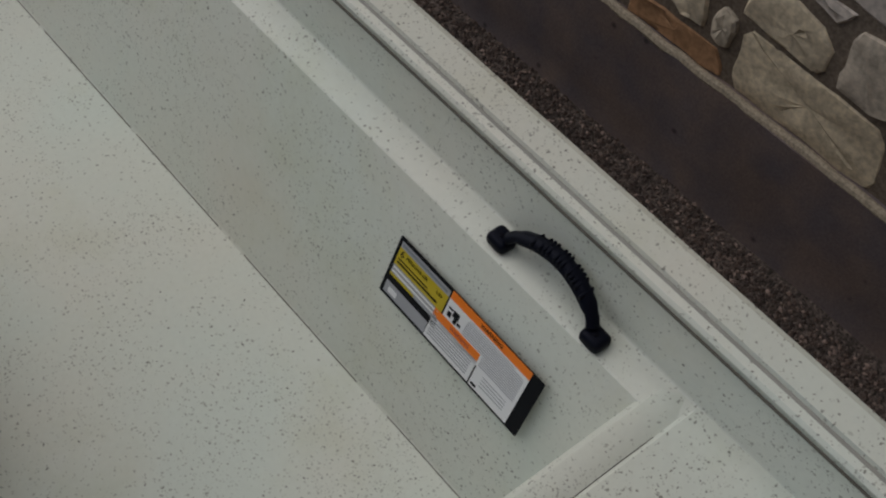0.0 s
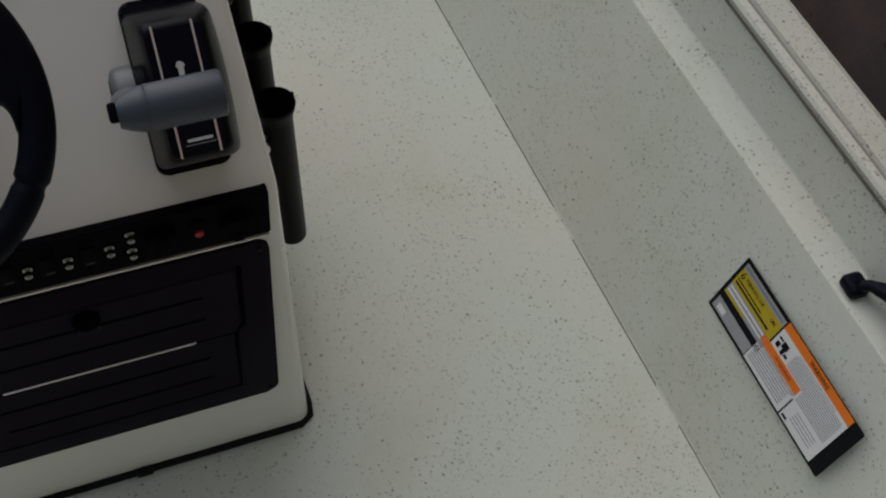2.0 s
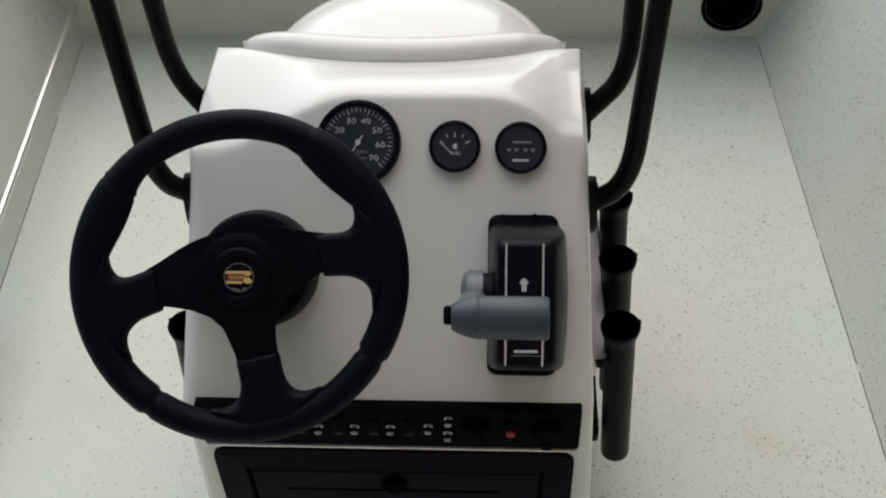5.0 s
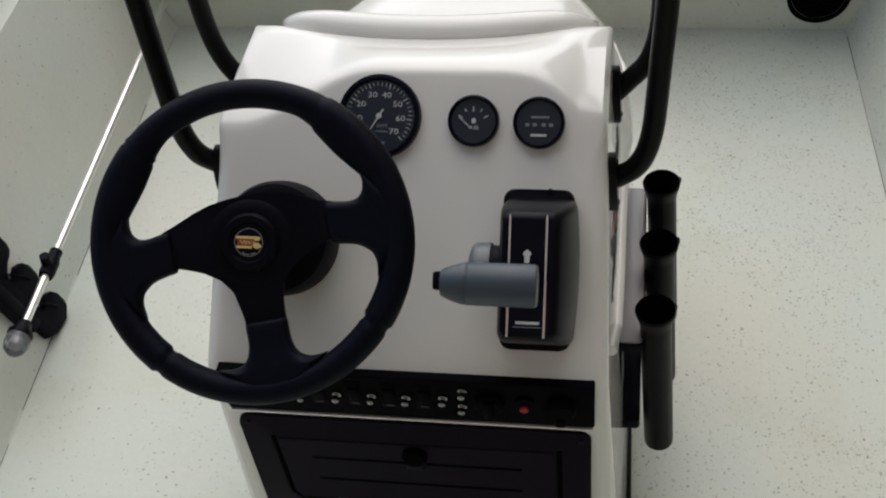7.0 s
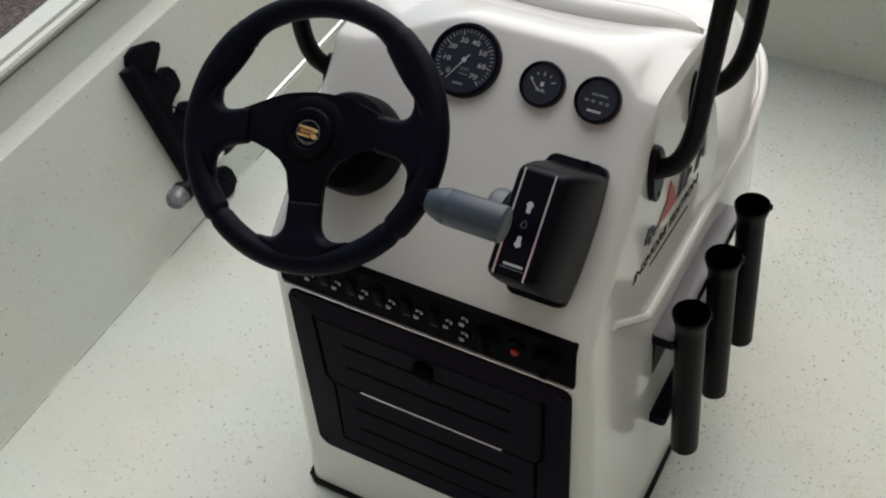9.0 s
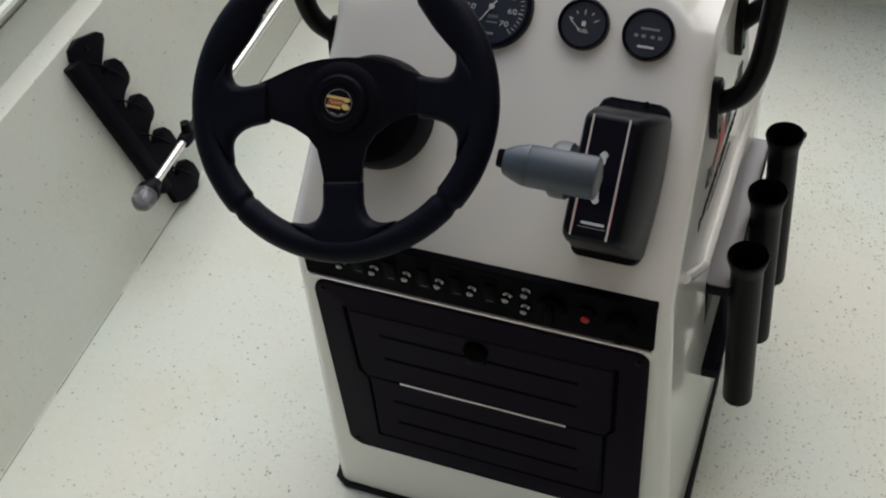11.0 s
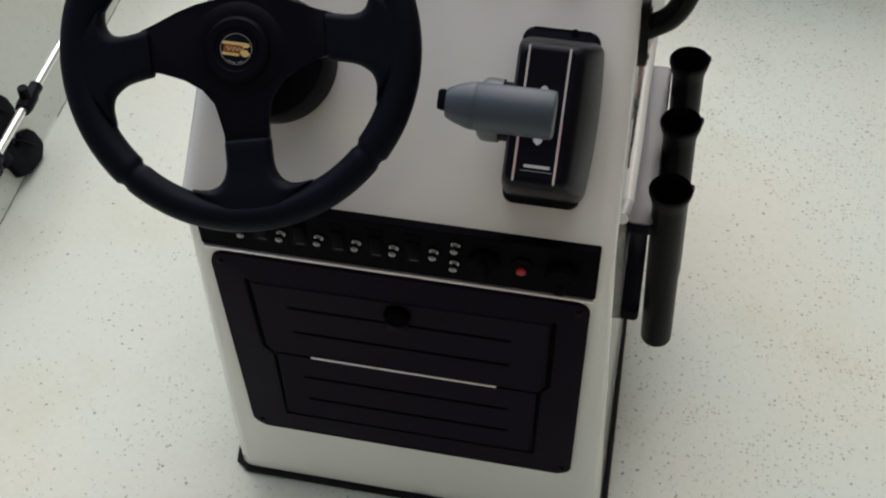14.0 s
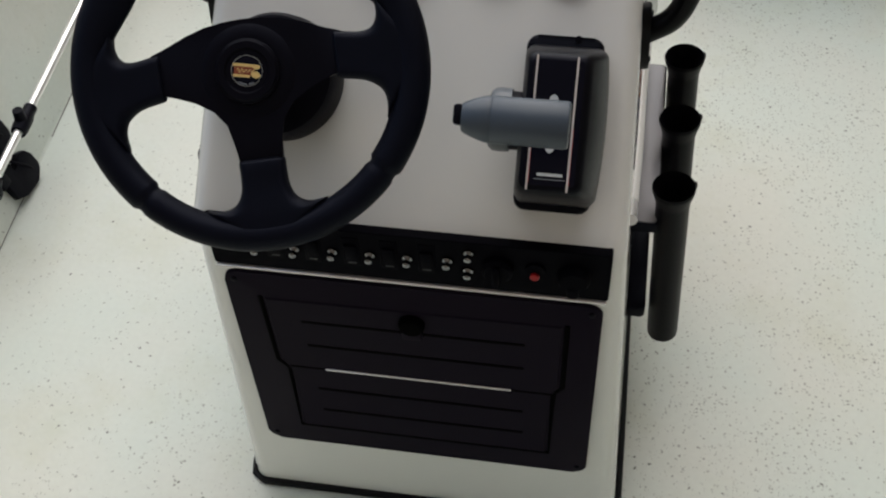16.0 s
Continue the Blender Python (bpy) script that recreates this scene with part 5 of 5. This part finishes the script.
# rubber grab handle, starboard ledge
grab = thing("hull_grab_handle", "black ribbed rubber grab handle screwed to the ledge", "handle")
hy0, hy1 = -0.230, -0.408
hx, hz = side_x(1, -0.32) + 0.172, 0.396
arc = []
for t in np.linspace(0, 1, 27):
    b = math.sin(math.pi * t) ** 0.65
    arc.append(Vector((hx - 0.008 + 0.017 * b, hy0 + (hy1 - hy0) * t, hz + 0.007 + 0.035 * b)))
part("grip", tube(arc, lambda t: 0.0108 + 0.0028 * (1 - abs(2 * t - 1) ** 3) if 0.08 < t < 0.92 else 0.0100, 14, flat=0.75), VINYL, grab)
for t in np.linspace(0.24, 0.80, 12):
    c = arc[int(round(t * 26))]
    part("rib", box(c + Vector((-0.0125, -0.0027, -0.002)), c + Vector((0.0140, 0.0027, 0.0106)), 0.0024, 2), VINYL, grab)
for y in (hy0 + 0.010, hy1 - 0.010):
    fo = part("foot", box((hx - 0.026, y - 0.019, hz - 0.018), (hx + 0.008, y + 0.019, hz + 0.005), 0.009, 4), VINYL, grab)
    part("screw", lathe([(0.004, 0), (0.004, 0.002), (0, 0.003)], 10, Matrix.Translation((hx - 0.010, y, hz + 0.0045))), BLACK, fo)

# rod rack on the port side, lying along the wall, and a stern light in it
rack = thing("wall_rod_rack", "black plastic wall rack with four hooked slots on the hull side", "rod rack")
RM = wall_frame(-1, 0.560, 0.0)
# local x runs towards the bow on this side, y up the slope, z inwards
RB = RM @ Matrix.Translation((0.0, 0.030, 0.002))
prof = [(-0.046, -0.012), (-0.047, 0.370), (-0.036, 0.386), (-0.008, 0.392), (0.044, 0.374), (0.055, 0.362), (0.050, 0.350), (0.014, 0.326)]
for k in range(4):
    prof += [(x, y - 0.0915 * k) for x, y in ((-0.010, 0.3125), (-0.012, 0.302), (-0.002, 0.300), (0.012, 0.310), (0.028, 0.315), (0.044, 0.308), (0.053, 0.291), (0.052, 0.266), (0.046, 0.254), (0.033, 0.247), (0.014, 0.247), (-0.006, 0.236))]
prof = prof[:-4] + [(0.046, -0.018), (0.022, -0.031), (-0.022, -0.026)]
part("back_plate", plate(prof, 0.0, 0.016, 0.003, 2, RB), BLACK, rack, "toothed black back plate")
part("rail", box((-0.072, 0.034, 0.0), (-0.043, 0.366, 0.032), 0.004, 2, RB), BLACK, rack, "raised black edge")
for v in (0.322, 0.2305, 0.139, 0.0475):
    part("bungee", tube(smooth_path([(-0.020, v + 0.020, 0.015), (-0.006, v + 0.004, 0.020), (0.006, v - 0.014, 0.021), (0.020, v - 0.034, 0.020), (0.030, v - 0.050, 0.015)], 5), 0.0023, 6, RB), BLACK, rack)
part("screw", lathe([(0.006, 0.014), (0.006, 0.018), (0, 0.019)], 12, RB @ Matrix.Translation((-0.003, 0.366, 0))), GLOSS, rack)

pole = thing("stern_light_pole", "chrome stern light pole with clear globe held in the wall rack", "light pole")
pa, pb = Vector((-0.868, 0.400, 0.150)), Vector((-0.935, 1.575, 0.118))
dirp = (pb - pa).normalized()
part("tube", tube([pa + dirp * 0.030, pa + dirp * 0.6, pb], 0.0085, 14), STEEL, pole, "polished chrome tube")
pm = Matrix.Translation(pa) @ dirp.to_track_quat('Z', 'Y').to_matrix().to_4x4()
part("globe", lathe([(0.0, -0.027), (0.012, -0.025), (0.0205, -0.016), (0.0238, -0.002), (0.0234, 0.003), (0.0240, 0.004), (0.0232, 0.012), (0.020, 0.018), (0.0, 0.018)], 28, pm), CLEAR, pole, "clear ribbed globe")
part("bulb", lathe([(0.0, -0.012), (0.008, -0.008), (0.008, 0.016), (0.0, 0.016)], 12, pm), SILV, pole)
part("collar", lathe([(0.0, 0.014), (0.0245, 0.015), (0.0245, 0.024), (0.017, 0.034), (0.014, 0.050), (0.0, 0.050)], 24, pm), BLACK, pole, "black collar")
part("sleeve", lathe([(0.0, 0.175), (0.014, 0.175), (0.016, 0.185), (0.016, 0.215), (0.013, 0.225), (0.013, 0.245), (0.0, 0.245)], 18, pm), BLACK, pole, "black clamp sleeve")
part("clamp_knob", lathe([(0.0, -0.02), (0.010, -0.02), (0.012, 0.004), (0.0, 0.005)], 14, pm @ Matrix.Translation((0.0, 0.014, 0.200)) @ pose(0, 0, 0, 90, 0, 0)), BLACK, pole)

# black access port in the bulkhead
port = thing("access_port", "round black plastic access port in the bulkhead", "port")
PM = Matrix.Translation((0.713, BULK, 0.096)) @ pose(0, 0, 0, 90, 0, 0)
part("rim", lathe([(0.075, -0.002), (0.075, 0.004), (0.071, 0.007), (0.065, 0.006), (0.063, -0.002), (0.0, -0.002)], 44, PM), SWITCH, port)
part("cover", lathe([(0.063, 0.0), (0.061, 0.003), (0.0, 0.004)], 40, PM), GROOVE, port)

# moulded recess with a drain plug at the port end of the bulkhead
rec = thing("moulded_recess", "white moulded drain housing on the bulkhead near the port side", "fitting")
QM = Matrix.Translation((-0.875, BULK, 0.125)) @ pose(0, 0, 0, 90, 0, 0) @ pose(0, 0, 0, 0, 0, 6)
part("housing", plate([(-0.058, 0.120), (-0.056, 0.060), (-0.046, 0.0), (-0.030, -0.055), (-0.012, -0.082), (0.010, -0.086), (0.028, -0.070), (0.042, -0.020), (0.052, 0.050), (0.056, 0.120)], -0.002, 0.012, 0.006, 3, QM), BULKG, rec)
sh = [(-0.044, 0.110), (-0.041, 0.050), (-0.032, 0.0), (-0.018, -0.045), (0.0, -0.066), (0.016, -0.058), (0.030, -0.012), (0.039, 0.050), (0.043, 0.110)]
part("raised_bead", tube([QM @ Vector((x, y, 0.012)) for x, y in sh], 0.004, 8), BULKG, rec)
# a black disc paints the shade inside the hole
part("drain_hole", lathe([(0.021, 0.011), (0.021, 0.0135), (0.017, 0.0140), (0.015, 0.012), (0.0, 0.012)], 24, QM @ Matrix.Translation((0.004, 0.030, 0))), GROOVE, rec, "black disc painting the shade inside the drain hole")
part("plug", lathe([(0.012, 0.012), (0.012, 0.016), (0.0, 0.016)], 20, QM @ Matrix.Translation((0.022, -0.032, 0))), PADG, rec)

# low round pad on the deck before the aft platform
pad = thing("round_pad", "low round white pad with grey rim on the deck", "pad")
part("rim", lathe([(0.0, 0.0), (0.081, 0.0), (0.084, 0.006), (0.083, 0.018), (0.078, 0.022), (0.0, 0.036)], 44, Matrix.Translation((0.640, -0.411, 0.0))), PADG, pad)
part("cushion", lathe([(0.0, 0.020), (0.078, 0.021), (0.079, 0.028), (0.072, 0.036), (0.052, 0.041), (0.0, 0.043)], 44, Matrix.Translation((0.638, -0.411, 0.0))), PADW, pad)


# ------------------------------------------------------------- stones of the building
rng = random.Random(23)


def wavy(row, u):
    """Height of the joint under a course, along the wall."""
    return 0.018 * math.sin(u * 5.1 + row * 2.3) + 0.013 * math.sin(u * 13.7 + row * 4.1)


def stone_mesh(corners, seed, mat):
    """One rough stone within four corners, its edge drawn in to leave the joint, its face hewn."""
    r = random.Random(seed)
    n = len(corners)
    cx, cy = sum(p[0] for p in corners) / n, sum(p[1] for p in corners) / n
    ring = []
    for k in range(n):
        a, b = Vector(corners[k]), Vector(corners[(k + 1) % n])
        steps = max(2, int((b - a).length / 0.05))
        for q in range(steps):
            ring.append(a.lerp(b, (q + (0.22 if q == 0 else 0)) / steps))
    c = Vector((cx, cy))
    out = []
    for p in ring:
        d = p - c
        out.append(d * (1 - (0.0035 + r.uniform(-0.002, 0.003)) / max(0.03, d.length)))
    bm = bmesh.new()
    lay = []
    for draw, z in ((0.0, -0.05), (0.0005, -0.004), (0.002, 0.001), (0.007, 0.003 + r.uniform(0, 0.004))):
        lay.append([bm.verts.new((*(p * (1 - draw / max(0.03, p.length))), z + r.uniform(-0.003, 0.003))) for p in out])
    for a, b in zip(lay, lay[1:]):
        for k in range(len(out)):
            bm.faces.new((a[k], a[(k + 1) % len(out)], b[(k + 1) % len(out)], b[k]))
    for f in (0.72, 0.40):
        ring_in = [bm.verts.new((p.x * f * r.uniform(0.9, 1.1), p.y * f * r.uniform(0.9, 1.1), 0.006 + r.uniform(-0.004, 0.004))) for p in out]
        for k in range(len(out)):
            bm.faces.new((lay[-1][k], lay[-1][(k + 1) % len(out)], ring_in[(k + 1) % len(out)], ring_in[k]))
        lay.append(ring_in)
    top = bm.verts.new((0, 0, 0.006 + r.uniform(-0.003, 0.005)))
    for k in range(len(out)):
        bm.faces.new((lay[-1][k], lay[-1][(k + 1) % len(out)], top))
    return finish(bm, "stone", mat, 24), c


def lay_stone(corners, seed, out=0.0, ochre=False):
    me, c = stone_mesh(corners, seed, OCHRE if ochre else STONE)
    st = new("stone", me)
    st.parent = wall
    st.matrix_world = WM @ Matrix.Translation((c.x, c.y, -0.033 + out))


# a rough bead of mortar on the footing, then courses of mixed stones
count = 0
line = [Vector((u, -0.190 + rng.uniform(-0.003, 0.003), -0.012 + rng.uniform(-0.003, 0.003))) for u in np.arange(-1.9, 2.6, 0.045)]
tagged(part("mortar_bead", tube(line, 0.0125, 8, WM), BEAD), "rough sandy mortar bead on top of the footing", "trim", kind="structure")
# the stones over the footing beside the boat, each of its own cut
for k, cut in enumerate((
        ((0.42, -0.190), (0.26, -0.192), (0.102, -0.190), (0.127, -0.118), (0.225, -0.114), (0.30, -0.112), (0.390, -0.118)),
        ((0.268, -0.102), (0.192, -0.096), (0.190, -0.070), (0.200, 0.010), (0.30, 0.030), (0.31, -0.070)),
        ((0.160, -0.108), (0.118, -0.106), (0.110, -0.045), (0.116, -0.010), (0.152, 0.010), (0.182, -0.020), (0.180, -0.080)),
        ((0.086, -0.190), (-0.13, -0.194), (-0.295, -0.194), (-0.325, -0.170), (-0.305, -0.075), (-0.283, -0.025), (-0.17, -0.014), (-0.03, -0.012), (0.081, -0.006), (0.104, -0.025), (0.098, -0.130)),
        ((0.064, 0.002), (-0.085, -0.010), (-0.106, 0.006), (-0.112, 0.066), (-0.075, 0.108), (0.008, 0.136), (0.106, 0.085), (0.130, 0.020)),
        ((-0.130, 0.000), (-0.23, -0.012), (-0.285, 0.005), (-0.29, 0.09), (-0.20, 0.172), (-0.140, 0.165), (-0.122, 0.138), (-0.132, 0.070)),
        ((-0.100, 0.130), (0.000, 0.148), (0.000, 0.185), (-0.120, 0.190)),
        ((0.012, 0.148), (0.120, 0.090), (0.210, 0.030), (0.240, 0.185), (0.015, 0.188)),
        ((0.225, 0.030), (0.330, 0.045), (0.395, -0.085), (0.41, 0.06), (0.39, 0.185), (0.25, 0.188)),
        ((-0.31, 0.010), (-0.345, -0.140), (-0.40, -0.18), (-0.43, 0.00), (-0.40, 0.185), (-0.22, 0.185)))):
    lay_stone([(x, y) for x, y in cut], 300 + k, 0.004 * (k % 3) - 0.002, k == 0)
v = -0.165
row = 0
while v < 1.3:
    h = (0.17, 0.19)[row] if row < 2 else rng.choice((0.15, 0.18, 0.22))
    u = -1.9 + rng.uniform(0, 0.2)
    lean = rng.uniform(-0.02, 0.02)
    low = (lambda q: -0.165 + wavy(0, q) * 0.3) if row == 0 else (lambda q, v=v, r=row: v + wavy(r, q) * (0.3 if r == 2 else 1))
    high = lambda q, t=v + h, r=row + 1: t + wavy(r, q) * (0.3 if r == 2 else 1)
    while u < 2.6:
        w = rng.choice((0.14, 0.20, 0.26, 0.33))
        if row < 2 and -0.44 - w < u < 0.41:
            # this stretch is already laid
            u, lean = max(u + 0.02, 0.42 if u > -0.44 else u), 0.0
            continue
        nxt = rng.uniform(-0.055, 0.055)
        a, b, c2, d = (u, low(u)), (u + w, low(u + w)), (u + w + nxt, high(u + w + nxt)), (u + lean, high(u + lean))
        if h > 0.22 and w > 0.2 and rng.random() < 0.25:
            f = rng.uniform(0.42, 0.6)
            m1 = (a[0] + (d[0] - a[0]) * f, a[1] + (d[1] - a[1]) * f)
            m2 = (b[0] + (c2[0] - b[0]) * f, b[1] + (c2[1] - b[1]) * f + rng.uniform(-0.015, 0.015))
            lay_stone([a, b, m2, m1], 1000 + count, rng.uniform(-0.004, 0.006))
            lay_stone([m1, m2, c2, d], 1001 + count, rng.uniform(-0.004, 0.006))
        elif w > 0.3 and rng.random() < 0.3:
            mb, mt = a[0] + w * 0.72, d[0] + w * 0.62
            lay_stone([a, (mb, low(mb)), (mt, high(mt)), d], 1000 + count, rng.uniform(-0.004, 0.006))
            lay_stone([(mb, low(mb)), b, c2, (mt, high(mt))], 1001 + count, rng.uniform(-0.004, 0.006))
        else:
            lay_stone([a, b, ((b[0] + c2[0]) / 2 + 0.006, (b[1] + c2[1]) / 2), c2, d], 1000 + count, rng.uniform(-0.004, 0.006))
        u += w
        lean = nxt
        count += 2
    v += h
    row += 1
